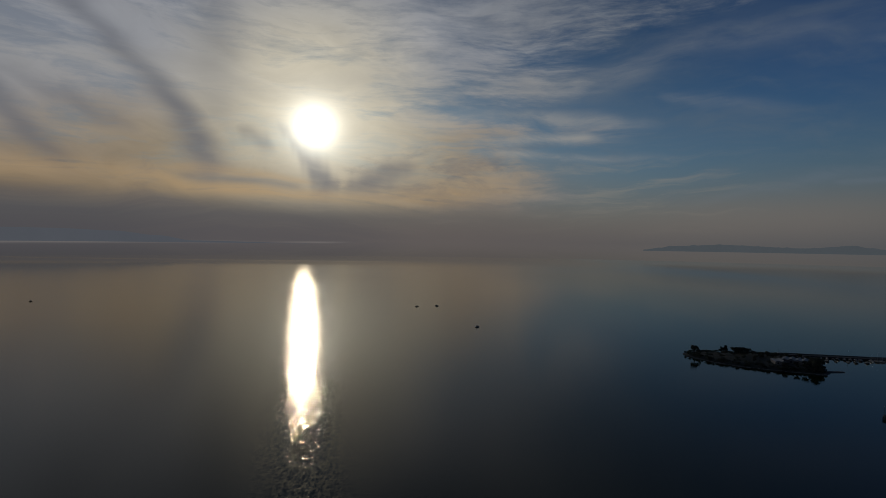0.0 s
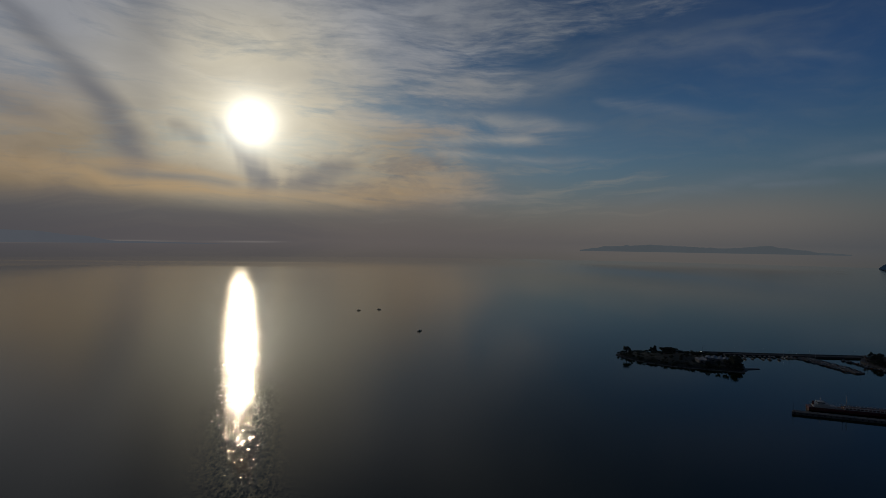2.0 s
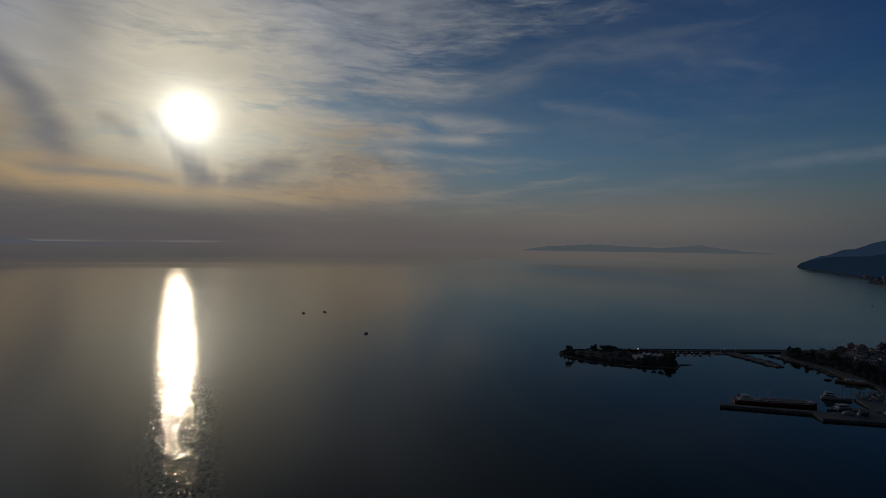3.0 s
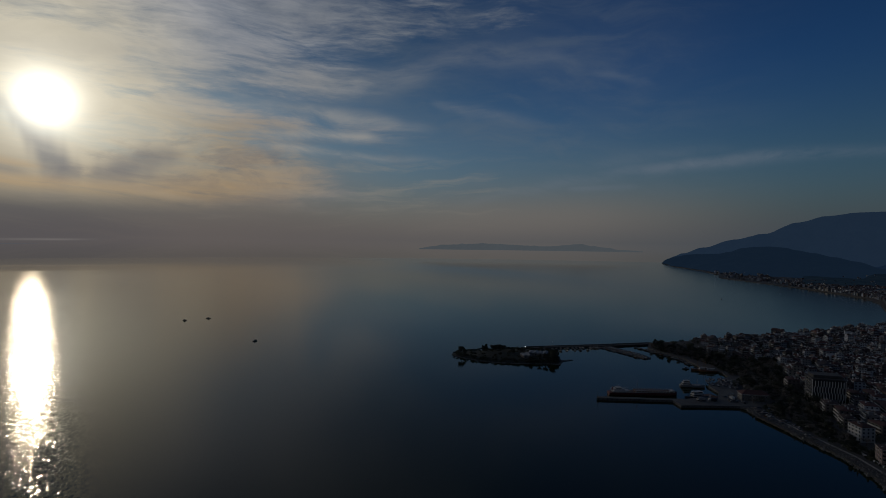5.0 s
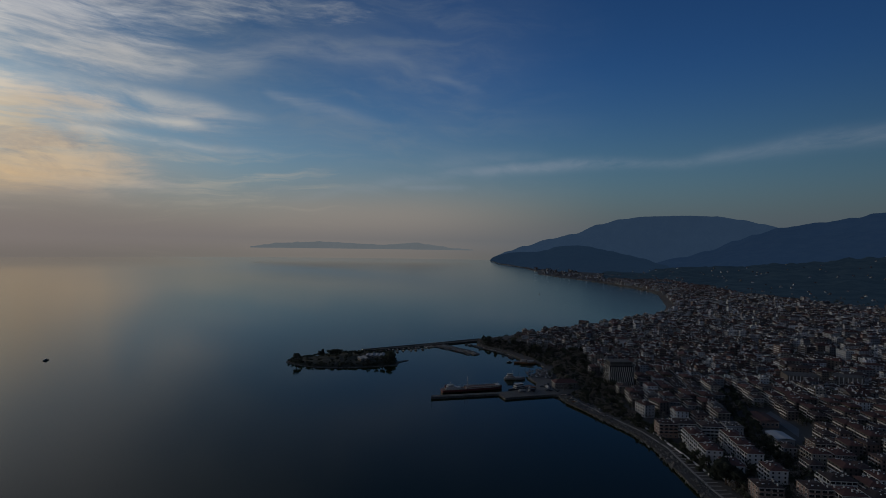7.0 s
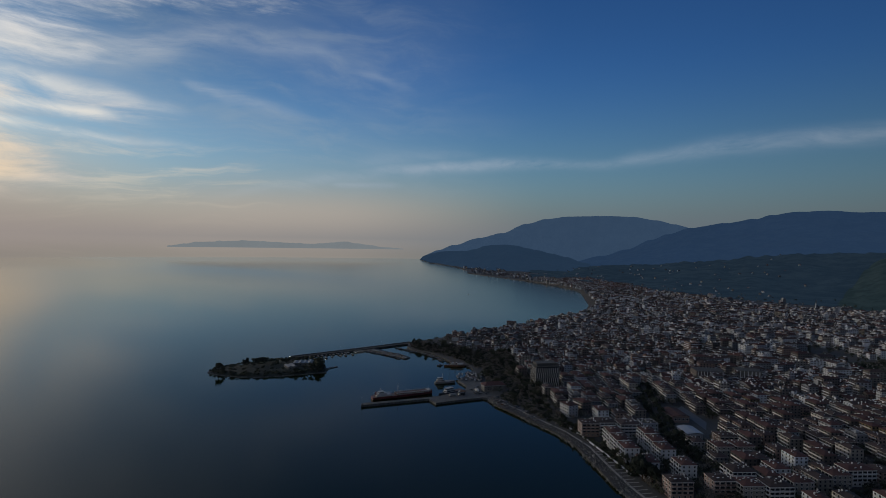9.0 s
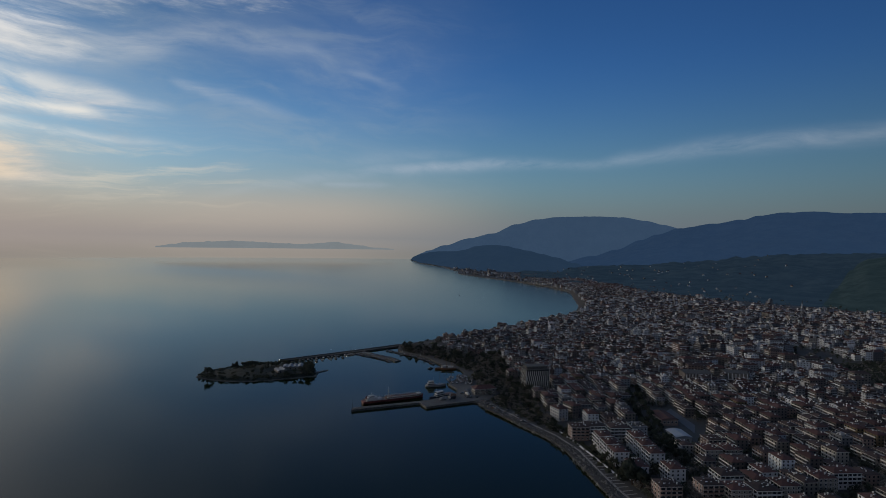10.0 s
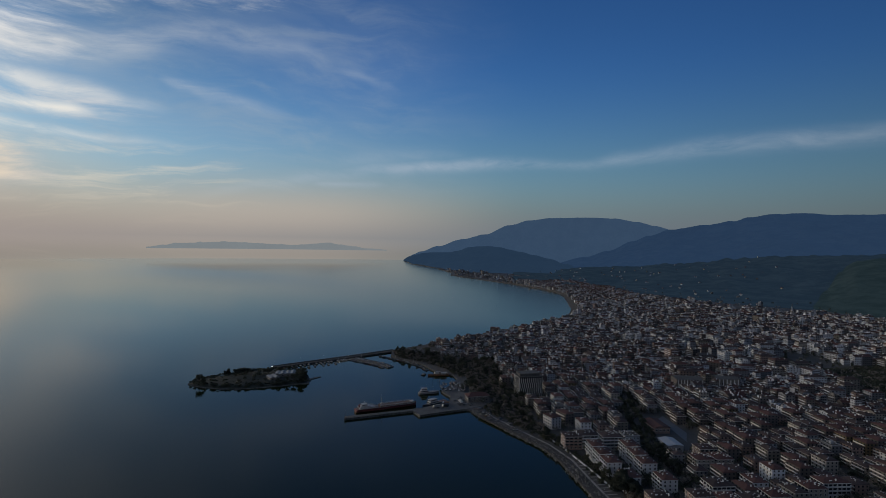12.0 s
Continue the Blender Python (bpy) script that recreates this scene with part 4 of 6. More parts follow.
def town_limit(a):
    """How far inland the town reaches, by bearing."""
    return profile([(45, 2150), (54, 2300), (62, 2650), (66, 2400), (70, 2120), (74, 1930), (77, 1750), (86, 1760), (104, 1900)], a)


def plots():
    """Building plots on the town's grid, with streets, looser towards the edges."""
    out = []
    for i in range(-14, 200):
        for j in range(-90, 170):
            u, v = i * 11.4 + (i // 2) * 4.0, j * 10.8 + (j // 7) * 5.5
            p = Vector((330, 170)) + UA * u + UB * v
            if p.length < 760:  # terraces along the newer streets
                p = Vector((330, 170)) + UA * (i * 15.2 + (i // 5) * 4.0 + (j % 3) * 4.0) + UB * (j * 16.4 + 2.5 * noise.noise(Vector((i * 0.7, j * 3.1, 2))))
            r, a = p.length, math.degrees(math.atan2(p.x, p.y))
            if r > town_limit(a) or a > 104 or a < 30 or r < 400:
                continue
            if r > 600:  # older streets wander
                p += Vector((noise.noise(p.to_3d() * 0.006), noise.noise(p.to_3d() * 0.006 + Vector((9, 9, 9))))) * 26
            x, y = p.x + rng.uniform(-2, 2), p.y + rng.uniform(-2, 2)
            edge = gap_to(x, y, COAST)
            if edge < (10 if x > 640 and y > 560 and r < 1450 else 22 if r > 820 or y > 480 else 50) or (x < 700 and y > 585) or not free(x, y):
                continue
            # the built-up area thins out inland
            limit = town_limit(a)
            dense = 0.97 if r < limit - 160 else 0.97 - 0.6 * min(1.0, (r - limit + 160) / 160)
            dense *= 0.92 + 0.45 * noise.noise(Vector((x, y, 4)) * 0.009) if r > 760 else 0.95
            if a < 62 and edge > 260 + 0.15 * max(0, r - 900) and r > 1650:
                dense *= 0.3
            if rng.random() > dense or any(math.hypot(x - q[0], y - q[1]) < q[2] + 6.0 for q in taken):
                continue
            out.append((x, y, r, a))
    return out


PLOTS = sorted(plots(), key=lambda q: q[2])
MID = 300
seen_kinds = set()
for x, y, r, a in PLOTS[:MID]:
    k = rng.choices(range(8), (1.6, 2.5, 2.5, 2, 6, 1.2, 6, 4))[0]
    m = pose(x, y, 2.0, 0, 0, HEAD + rng.choice((0, 90, 180)) * (0 if r < 760 else 1) + (rng.uniform(-14, 14) if r > 760 else rng.uniform(-2, 2)))
    if k in seen_kinds:
        copy_thing(mid_kinds[k], m)
    else:
        mid_kinds[k].matrix_basis = m
        seen_kinds.add(k)


def far_town():
    """All the houses farther off, as one mesh of real walls, roofs and windows."""
    verts, faces, mats = [], [], []
    roofs = (5, 5, 6, 6, 6, 6, 7)

    def quad(pts, m):
        n = len(verts)
        verts.extend(pts)
        faces.append(tuple(range(n, n + len(pts))))
        mats.append(m)

    for x, y, r, a in PLOTS[MID:] + OUTLYING:
        w, d = (rng.uniform(9.5, 11.5), rng.uniform(11, 16)) if r < 760 else (rng.uniform(6.5, 10.5), rng.uniform(6, 9))
        out = land_height(x, y) > 0 or (r > 2150 and gap_to(x, y, COAST) > 220)
        if out:
            w, d = rng.uniform(5, 8), rng.uniform(5, 7)
        n = 1 if out else rng.choices((1, 2, 3, 4, 5, 6), (0, 1, 5, 4, 0.5, 0) if r < 760 else (4, 8, 4, 0.8, 0, 0) if y > 540 and r < 1300 else (3, 8, 6, 2.5, 0.6, 0.1) if r < 1150 else ((3, 7, 5, 2, 0.6, 0.15) if a < 74 else (1, 4, 5, 5, 3.5, 1.6)) if r < 1900 else (1, 5, 4, 2, 0, 0))[0]
        if not out and r > 800 and rng.random() < (0.13 if a > 73 else 0.035):  # larger blocks of flats
            w, d, n = rng.uniform(15, 24), rng.uniform(11, 15), rng.choice((4, 5, 5, 6)) if a > 73 else rng.choice((3, 4, 4))
        h = n * 3.0 + 0.5
        z0 = 1.8 + land_height(x, y)
        turn = radians(HEAD + (rng.choice((0, 0, 90)) if r > 760 else 0) + rng.gauss(0, 12 if r > 760 else 2))
        c, s = math.cos(turn), math.sin(turn)

        def at(px, py, pz):
            return (x + c * px - s * py, y + s * px + c * py, z0 + pz)

        wm, rm = rng.choice((0, 0, 0, 0, 0, 1, 2, 3, 3, 3, 10) if r > 1000 else (0, 0, 0, 1, 1, 2, 3, 3, 10, 10)), rng.choice(roofs)
        if out:
            wm, rm = rng.choice((0, 0, 1)), 5
        X, Y = w / 2, d / 2
        ring = ((-X, -Y), (X, -Y), (X, Y), (-X, Y))
        for k in range(4):
            (x0, y0), (x1, y1) = ring[k], ring[(k + 1) % 4]
            quad([at(x0, y0, -1), at(x1, y1, -1), at(x1, y1, h), at(x0, y0, h)], wm)
            ln = math.hypot(x1 - x0, y1 - y0)
            ox, oy = (y1 - y0) / ln * 0.06, -(x1 - x0) / ln * 0.06
            cols = max(2 if r > 1300 else 3 if ln < 12 else 4, int(ln / 3.6))
            sea_side = ox * -0.714 + oy * 0.70 > 0.03 and r < 1300
            for f in range(n):
                if sea_side and f:  # a balcony slab and its rail on every upper floor
                    bx, by = ox / 0.06 * 1.1, oy / 0.06 * 1.1
                    c0, c1 = (x0 + (x1 - x0) * 0.1, y0 + (y1 - y0) * 0.1), (x0 + (x1 - x0) * 0.9, y0 + (y1 - y0) * 0.9)
                    e0, e1 = (c0[0] + bx, c0[1] + by), (c1[0] + bx, c1[1] + by)
                    quad([at(*c0, f * 3 + 0.4), at(*c1, f * 3 + 0.4), at(*e1, f * 3 + 0.4), at(*e0, f * 3 + 0.4)], wm)
                    quad([at(*e0, f * 3 + 0.3), at(*e1, f * 3 + 0.3), at(*e1, f * 3 + 1.3), at(*e0, f * 3 + 1.3)], 0)
                for q in range(cols):
                    m0, m1 = (q + 0.28) / cols, (q + 0.72) / cols
                    pa, pb = (x0 + (x1 - x0) * m0 + ox, y0 + (y1 - y0) * m0 + oy), (x0 + (x1 - x0) * m1 + ox, y0 + (y1 - y0) * m1 + oy)
                    quad([at(*pa, f * 3 + 1.2), at(*pb, f * 3 + 1.2), at(*pb, f * 3 + 2.6), at(*pa, f * 3 + 2.6)], 8)
        if rm == 7:
            quad([at(px, py, h - 0.5) for px, py in ring], 7)
            b = rng.uniform(-X + 2, X - 2)
            for (px, py), (qx, qy) in zip(((b - 1.5, -1.5), (b + 1.5, -1.5), (b + 1.5, 1.5), (b - 1.5, 1.5)), ((b + 1.5, -1.5), (b + 1.5, 1.5), (b - 1.5, 1.5), (b - 1.5, -1.5))):
                quad([at(px, py, h - 0.5), at(qx, qy, h - 0.5), at(qx, qy, h + 2.2), at(px, py, h + 2.2)], wm)
            quad([at(b - 1.5, -1.5, h + 2.2), at(b + 1.5, -1.5, h + 2.2), at(b + 1.5, 1.5, h + 2.2), at(b - 1.5, 1.5, h + 2.2)], 7)
        else:
            e, up = 0.5, h + rng.uniform(1.8, 2.6)
            o = [at(px * (1 + e / X), py * (1 + e / Y), h - 0.1) for px, py in ring]
            if rng.random() < 0.35:  # gable
                r0, r1 = at(-X - e, 0, up), at(X + e, 0, up)
                quad([at(-X, -Y, h), at(-X, Y, h), at(-X, 0, up - 0.2)], wm)
                quad([at(X, -Y, h), at(X, Y, h), at(X, 0, up - 0.2)], wm)
                quad([o[0], o[1], r1, r0], rm)
                quad([o[2], o[3], r0, r1], rm)
            else:
                k = max(0.5, X - Y * 0.9)
                r0, r1 = at(-k, 0, up), at(k, 0, up)
                quad([o[0], o[1], r1, r0], rm)
                quad([o[1], o[2], r1], rm)
                quad([o[2], o[3], r0, r1], rm)
                quad([o[3], o[0], r0], rm)
        if rng.random() < 0.55:  # a lower wing at the side
            ax, ay, ah = rng.choice((-1, 1)) * (X + 1.6), rng.uniform(-0.4, 0.4) * Y, max(2.8, h * rng.uniform(0.35, 0.8))
            b = ((ax - 1.7, ay - Y * 0.6), (ax + 1.7, ay - Y * 0.6), (ax + 1.7, ay + Y * 0.6), (ax - 1.7, ay + Y * 0.6))
            for k in range(4):
                quad([at(*b[k], -1), at(*b[(k + 1) % 4], -1), at(*b[(k + 1) % 4], ah), at(*b[k], ah)], rng.choice((wm, wm, 0, 3)))
            quad([at(*p, ah) for p in b], rng.choice((7, 6, 5)))
        for _ in range(rng.choice((0, 1, 2)) if out else rng.choice((2, 3, 4, 5))):  # tanks and chimneys
            bx, by = rng.uniform(-X + 1.5, X - 1.5), rng.uniform(-Y + 1.5, Y - 1.5)
            zb, t = h + (0.0 if rm == 7 else 0.7), rng.uniform(0.3, 0.65)
            b = ((bx - t, by - t), (bx + t, by - t), (bx + t, by + t), (bx - t, by + t))
            for k in range(4):
                quad([at(*b[k], zb - 0.6), at(*b[(k + 1) % 4], zb - 0.6), at(*b[(k + 1) % 4], zb + 1.5), at(*b[k], zb + 1.5)], 9)
            quad([at(*p, zb + 1.5) for p in b], 9)
    me = bpy.data.meshes.new("far_houses")
    me.from_pydata(verts, [], faces)
    for m in (WALL_WHITE, WALL_CREAM, WALL_PINK, WALL_GREY, WALL_OCHRE, ROOF_RED, ROOF_BROWN, ROOF_FLAT, GLASS, TANK, WALL_DARK):
        me.materials.append(m)
    me.polygons.foreach_set("material_index", mats)
    me.update()
    return tagged(new("far_houses", me), "dense white, cream and pink town houses with tiled roofs", "houses", kind="stuff")


def land_height(x, y):
    """Height of the plain above the town ground where it climbs towards the hills."""
    r, a = math.hypot(x, y), math.degrees(math.atan2(x, y))
    best = 0.0
    if 57 < a < 125:
        rf, rr = profile(FOOT_FOOT, a), profile(FOOT_RIDGE, a)
        if r > rf:
            best = max(0.0, 183 + rr * math.tan(radians(profile(FOOT_CREST, a)))) * min(1.0, (r - rf) / (rr - rf)) ** 1.5
    return best


# houses scattered over the plain and along the bay
OUTLYING = []
while len(OUTLYING) < 560:
    a, r = rng.uniform(48, 100), rng.uniform(1500, 3300)
    x, y = polar(a, r)
    edge = gap_to(x, y, COAST)
    if inside_outline(x, y, LANDMASS) and edge > 25 and rng.random() < (1.0 if edge < 210 and a < 66 else 0.07 if 60 < a < 72 else 0.04) and not (82 < a and r > 1600):
        OUTLYING.append((x, y, r, a))
tagged(far_town(), kind="stuff")


# ---- landmark buildings ----
def hotel():
    """The dark hotel with upright white fins."""
    h, w, d = 25.5, 29.0, 19.0
    ob = thing("hotel", "dark grey hotel with rows of white upright fins", "building")
    bm = bmesh.new()
    box(bm, -w / 2, w / 2, -d / 2, d / 2, -0.5, h)
    part("wall", bm, HOTEL_WALL, ob)
    bm = bmesh.new()
    box(bm, -w / 2 - 0.7, w / 2 + 0.7, -d / 2 - 0.7, d / 2 + 0.7, 0, 0.8)
    box(bm, -w / 2 + 2, w / 2 - 2, -d / 2 + 3, d / 2 - 2, 0.8, 3.6)
    box(bm, -w / 2 + 1.6, w / 2 - 1.6, -d / 2 + 2.6, d / 2 - 1.6, 3.6, 3.9)
    part("roof_terrace", bm, ROOF_FLAT, ob, "grey roof terrace with a pavilion", at=pose(0, 0, h))
    for x in (-w / 2 - 0.15, w / 2 - 0.45):
        bm = bmesh.new()
        box(bm, x, x + 0.6, -d / 2 - 0.15, -d / 2 + 0.5, 0, h)
        part("corner_strip", bm, TRIM, ob)
    fin = bmesh.new()
    box(fin, -0.36, 0.36, -0.35, 0.05, -1.45, 1.45)
    fin = to_mesh("fin", fin, TRIM)
    for s in range(8):
        for k in range(11):
            part("fin", fin, None, ob, at=pose(-12.4 + k * 2.45 + (0.6 if s // 2 % 2 else -0.35), -d / 2 - 0.02, 2.0 + s * 2.95))
    for s in range(8):
        for k in range(7):
            part("window", WIDE, None, ob, at=pose(-w / 2 - 0.02, -8.4 + k * 2.8, 2.2 + s * 3.1, 0, 0, 270))
    return ob


HOTEL_WALL = surface("dark_cladding", (0.018, 0.018, 0.020), (0.028, 0.028, 0.030), 0.5, 0.3, 1.5)
stand(hotel(), 565, 338, -38)


def quay_house():
    """The low customs house with a red hipped roof on the quay."""
    ob = thing("quay_house", "low white quay house with red hipped roof", "building")
    bm = bmesh.new()
    box(bm, -13, 13, -6.5, 6.5, -0.3, 6.5)
    part("wall", bm, WALL_CREAM, ob)
    part("roof", roof_mesh(26, 13, 3.4, ROOF_RED, TRIM, 0.9), None, ob, at=pose(0, 0, 6.5))
    for ox, oy, turn in SIDES:
        span, reach = (26, 6.5) if oy else (13, 13)
        for k in range(int(span / 3)):
            for z in (1.9, 4.8):
                part("window", WINDOW, None, ob, at=pose(ox * (reach + 0.02), oy * (reach + 0.02), z, 0, 0, turn) @ pose(-span / 2 + 1.6 + k * 3.0, 0, 0))
    return ob


stand(quay_house(), 507, 372, -34, 2.3)


def hall(label, w, d, h, wall, roof, turn, x, y, piers=0):
    """A low hall with a shallow sheet roof and strip windows."""
    ob = thing("hall", label, "building")
    bm = bmesh.new()
    box(bm, -w / 2, w / 2, -d / 2, d / 2, -0.3, h)
    part("wall", bm, wall, ob)
    bm = bmesh.new()
    loft(bm, [[(-w / 2 - 0.5, -d / 2 - 0.5, 0), (w / 2 + 0.5, -d / 2 - 0.5, 0), (w / 2 + 0.5, 0, 1.3), (-w / 2 - 0.5, 0, 1.3)], [(-w / 2 - 0.5, -d / 2 - 0.5, 0.25), (w / 2 + 0.5, -d / 2 - 0.5, 0.25), (w / 2 + 0.5, 0, 1.55), (-w / 2 - 0.5, 0, 1.55)]])
    loft(bm, [[(-w / 2 - 0.5, 0.002, 1.3), (w / 2 + 0.5, 0.002, 1.3), (w / 2 + 0.5, d / 2 + 0.5, 0), (-w / 2 - 0.5, d / 2 + 0.5, 0)], [(-w / 2 - 0.5, 0.002, 1.55), (w / 2 + 0.5, 0.002, 1.55), (w / 2 + 0.5, d / 2 + 0.5, 0.25), (-w / 2 - 0.5, d / 2 + 0.5, 0.25)]])
    part("roof", bm, roof, ob, at=pose(0, 0, h))
    for ox, oy, turn_w in SIDES:
        span, reach = (w, d / 2) if oy else (d, w / 2)
        for k in range(max(2, int(span / 4))):
            part("window", WIDE, None, ob, at=pose(ox * (reach + 0.02), oy * (reach + 0.02), h * 0.55, 0, 0, turn_w) @ pose(-span / 2 + 2.2 + k * 4.0, 0, 0))
    pier = bmesh.new()
    box(pier, -0.45, 0.45, -0.5, 0.02, 0, h - 0.3)
    pier = to_mesh("pilaster", pier, TRIM)
    for k in range(piers):
        part("pilaster", pier, None, ob, at=pose(-w / 2 + (k + 0.5) * w / piers, -d / 2 - 0.02, 0))
    return stand(ob, x, y, turn)


hall("low hall with a white sheet metal roof", 20, 14, 6, WALL_WHITE, SHEET, HEAD + 90, 513, 153)
hall("brick-roofed hall beside the grey court", 26, 16, 6, WALL_PINK, ROOF_RED, HEAD + 90, 556, 181)
hall("large brown block with pale pilasters and a grey roof", 34, 22, 15, WALL_DARK, ROOF_FLAT, HEAD - 8, 736, 203, 9)
hall("large cream block with a shallow grey roof", 28, 22, 14, WALL_CREAM, ROOF_FLAT, HEAD - 10, 780, 168, 6)


def islet_house(label, bays, bw, d, h, turn, x, y):
    """Gabled bays side by side under pale sheet roofs."""
    ob = thing("islet_restaurant", label, "building")
    w = bays * bw
    bm = bmesh.new()
    box(bm, -w / 2, w / 2, -d / 2, d / 2, -2.0, h)
    part("wall", bm, WALL_CREAM, ob)
    for k in range(bays):
        x0, lift = -w / 2 + k * bw, (k % 2) * 0.5
        bm = bmesh.new()
        ring = [(x0 - 0.2, 0.0), (x0 + bw / 2, 1.1 + lift), (x0 + bw + 0.2, 0.0), (x0 + bw + 0.2, -0.2), (x0 - 0.2, -0.2)]
        loft(bm, [[(px, y, pz) for px, pz in ring] for y in (-d / 2 - 0.7 - lift, d / 2 + 0.7)])
        part("roof", bm, OLD_SHEET, ob, "pale sheet roof", at=pose(0, 0, h + 0.21 + lift * 0.1))
    for k in range(bays):
        for side, face in ((-1, 0), (1, 180)):
            part("window", WIDE, None, ob, at=pose(-w / 2 + (k + 0.5) * bw, side * (d / 2 + 0.02), h * 0.5, 0, 0, face))
    return stand(ob, x, y, turn, 3.4)


islet_house("white islet restaurant under four pale gabled roofs", 4, 6.5, 15, 4.0, -38, 414, 626)
islet_house("white islet pavilion under pale gabled roofs", 2, 6.0, 15, 3.4, -12, 392, 622)


def minaret():
    ob = thing("minaret", "slender white minaret with a pointed grey cap", "minaret")
    bm = bmesh.new()
    tube(bm, (0, 0, -0.5), (0, 0, 24), 1.5, 1.2, 12)
    part("shaft", bm, WALL_WHITE, ob)
    bm = bmesh.new()
    tube(bm, (0, 0, 24), (0, 0, 25), 1.3, 2.1, 12)
    tube(bm, (0, 0, 25), (0, 0, 26), 2.1, 2.1, 12)
    part("gallery", bm, WALL_WHITE, ob)
    bm = bmesh.new()
    tube(bm, (0, 0, 26), (0, 0, 30), 1.0, 1.0, 12)
    tube(bm, (0, 0, 30), (0, 0, 36), 1.2, 0.05, 12)
    part("cap", bm, ROOF_FLAT, ob)
    return ob


stand(minaret(), 1700, 215)


# ---- trees ----
def leaf_cloud(bm, rnd, blobs, count, size):
    """Many small leaf cards scattered through a few uneven clumps."""
    for _ in range(count):
        c, r, sq = rnd.choice(blobs)
        d = Vector((rnd.gauss(0, 1), rnd.gauss(0, 1), rnd.gauss(0, 1))).normalized() * r * rnd.uniform(0.55, 1.05)
        p = c + Vector((d.x, d.y, d.z * sq))
        n = (d.normalized() + Vector((rnd.uniform(-0.8, 0.8), rnd.uniform(-0.8, 0.8), rnd.uniform(-0.2, 0.9)))).normalized()
        s = n.orthogonal().normalized()
        t = n.cross(s)
        a, l = rnd.uniform(0, math.tau), size * rnd.uniform(0.6, 1.3)
        s, t = s * math.cos(a) + t * math.sin(a), t * math.cos(a) - s * math.sin(a)
        bm.faces.new([bm.verts.new(p + q) for q in (s * l, t * l * 0.7, s * -l * 0.8, t * l * -0.6)])


def tree(kind, seed, label):
    rnd = random.Random(seed)
    ob = thing("tree", label, "tree", "trees of the shore park")
    trunk, crown = bmesh.new(), bmesh.new()
    if kind == "pine":
        h = rnd.uniform(9, 12)
        tube(trunk, (0, 0, -0.4), (0.3, 0.1, h * 0.55), 0.28, 0.2)
        blobs = []
        for k in range(9):
            z = h * (0.5 + 0.5 * k / 9)
            a, r = rnd.uniform(0, 6.3), h * 0.16 * (1.25 - k / 9)
            q = Vector((math.cos(a) * r, math.sin(a) * r, z))
            tube(trunk, (0.3, 0.1, z - 1.2), q, 0.10, 0.04, 4)
            blobs.append((q, h * 0.15 * (1.3 - 0.7 * k / 9), 0.6))
        tube(trunk, (0.3, 0.1, h * 0.55), (0.2, 0, h * 0.92), 0.2, 0.06)
        leaf_cloud(crown, rnd, blobs, 1000, 0.55)
        mat = LEAF_PINE
    else:
        h = rnd.uniform(7, 10)
        tube(trunk, (0, 0, -0.4), (0.1, 0.1, h * 0.4), 0.32, 0.24)
        blobs = []
        for k in range(10):
            a, r = k * 2.4 + rnd.uniform(-0.5, 0.5), h * rnd.uniform(0.1, 0.34)
            q = Vector((math.cos(a) * r, math.sin(a) * r, h * rnd.uniform(0.5, 0.88)))
            tube(trunk, (0.1, 0.1, h * 0.38), q, 0.14, 0.05, 4)
            blobs.append((q, h * rnd.uniform(0.12, 0.22), 0.8))
        leaf_cloud(crown, rnd, blobs, {"leafy": 640, "dense": 1500, "bare": 280}[kind], 0.4 if kind == "bare" else 0.55)
        mat = {"leafy": LEAF, "dense": LEAF_PINE, "bare": TWIGS}[kind]
    part("trunk", trunk, BARK, ob)
    part("crown", crown, mat, ob)
    return ob


forest = [tree("pine", 3, "dark green pine with a ragged crown"), tree("pine", 4, "tall dark pine with layered branches"), tree("leafy", 5, "broad dark green leafy tree"),
          tree("leafy", 6, "rounded dark leafy tree with gaps"), tree("bare", 7, "brown almost bare winter tree"), tree("bare", 8, "spreading leafless winter tree"),
          tree("dense", 9, "tall dark evergreen with a dense crown")]
first = set()


def plant(k, x, y, s=1.0, z=2.0):
    m = pose(x, y, z, 0, 0, rng.uniform(0, 360)) @ Matrix.Scale(s, 4)
    if k in first:
        t = copy_thing(forest[k], m)
        t.matrix_basis = m
    else:
        forest[k].matrix_basis = m
        first.add(k)


for x, y, k, s in ((317, 671, 3, 1.35), (320, 667, 2, 0.9), (354, 677, 0, 0.95), (359, 676, 1, 1.15), (367, 671, 2, 1.15), (371, 669, 3, 1.15), (374, 671, 2, 1.1), (378, 669, 3, 1.2), (382, 668, 2, 1.05), (387, 666, 3, 0.8), (397, 652, 2, 1.0), (402, 648, 3, 0.9),
                   (408, 598, 2, 1.0), (412, 590, 3, 1.0), (416, 594, 2, 1.2), (421, 602, 3, 1.2), (424, 610, 2, 1.2), (428, 602, 3, 1.1), (433, 612, 2, 1.1), (437, 622, 3, 1.0), (388, 604, 3, 0.7), (399, 600, 2, 0.8), (340, 650, 3, 0.6),
                   (352, 636, 2, 0.6), (362, 640, 3, 0.7), (376, 640, 2, 0.8), (385, 645, 3, 0.8), (390, 652, 2, 0.9), (408, 652, 3, 0.9), (418, 648, 2, 0.9), (438, 640, 3, 0.8), (434, 650, 2, 0.8), (368, 628, 3, 0.6), (378, 618, 2, 0.6)):
    plant(k, x, y, s, 2.6)
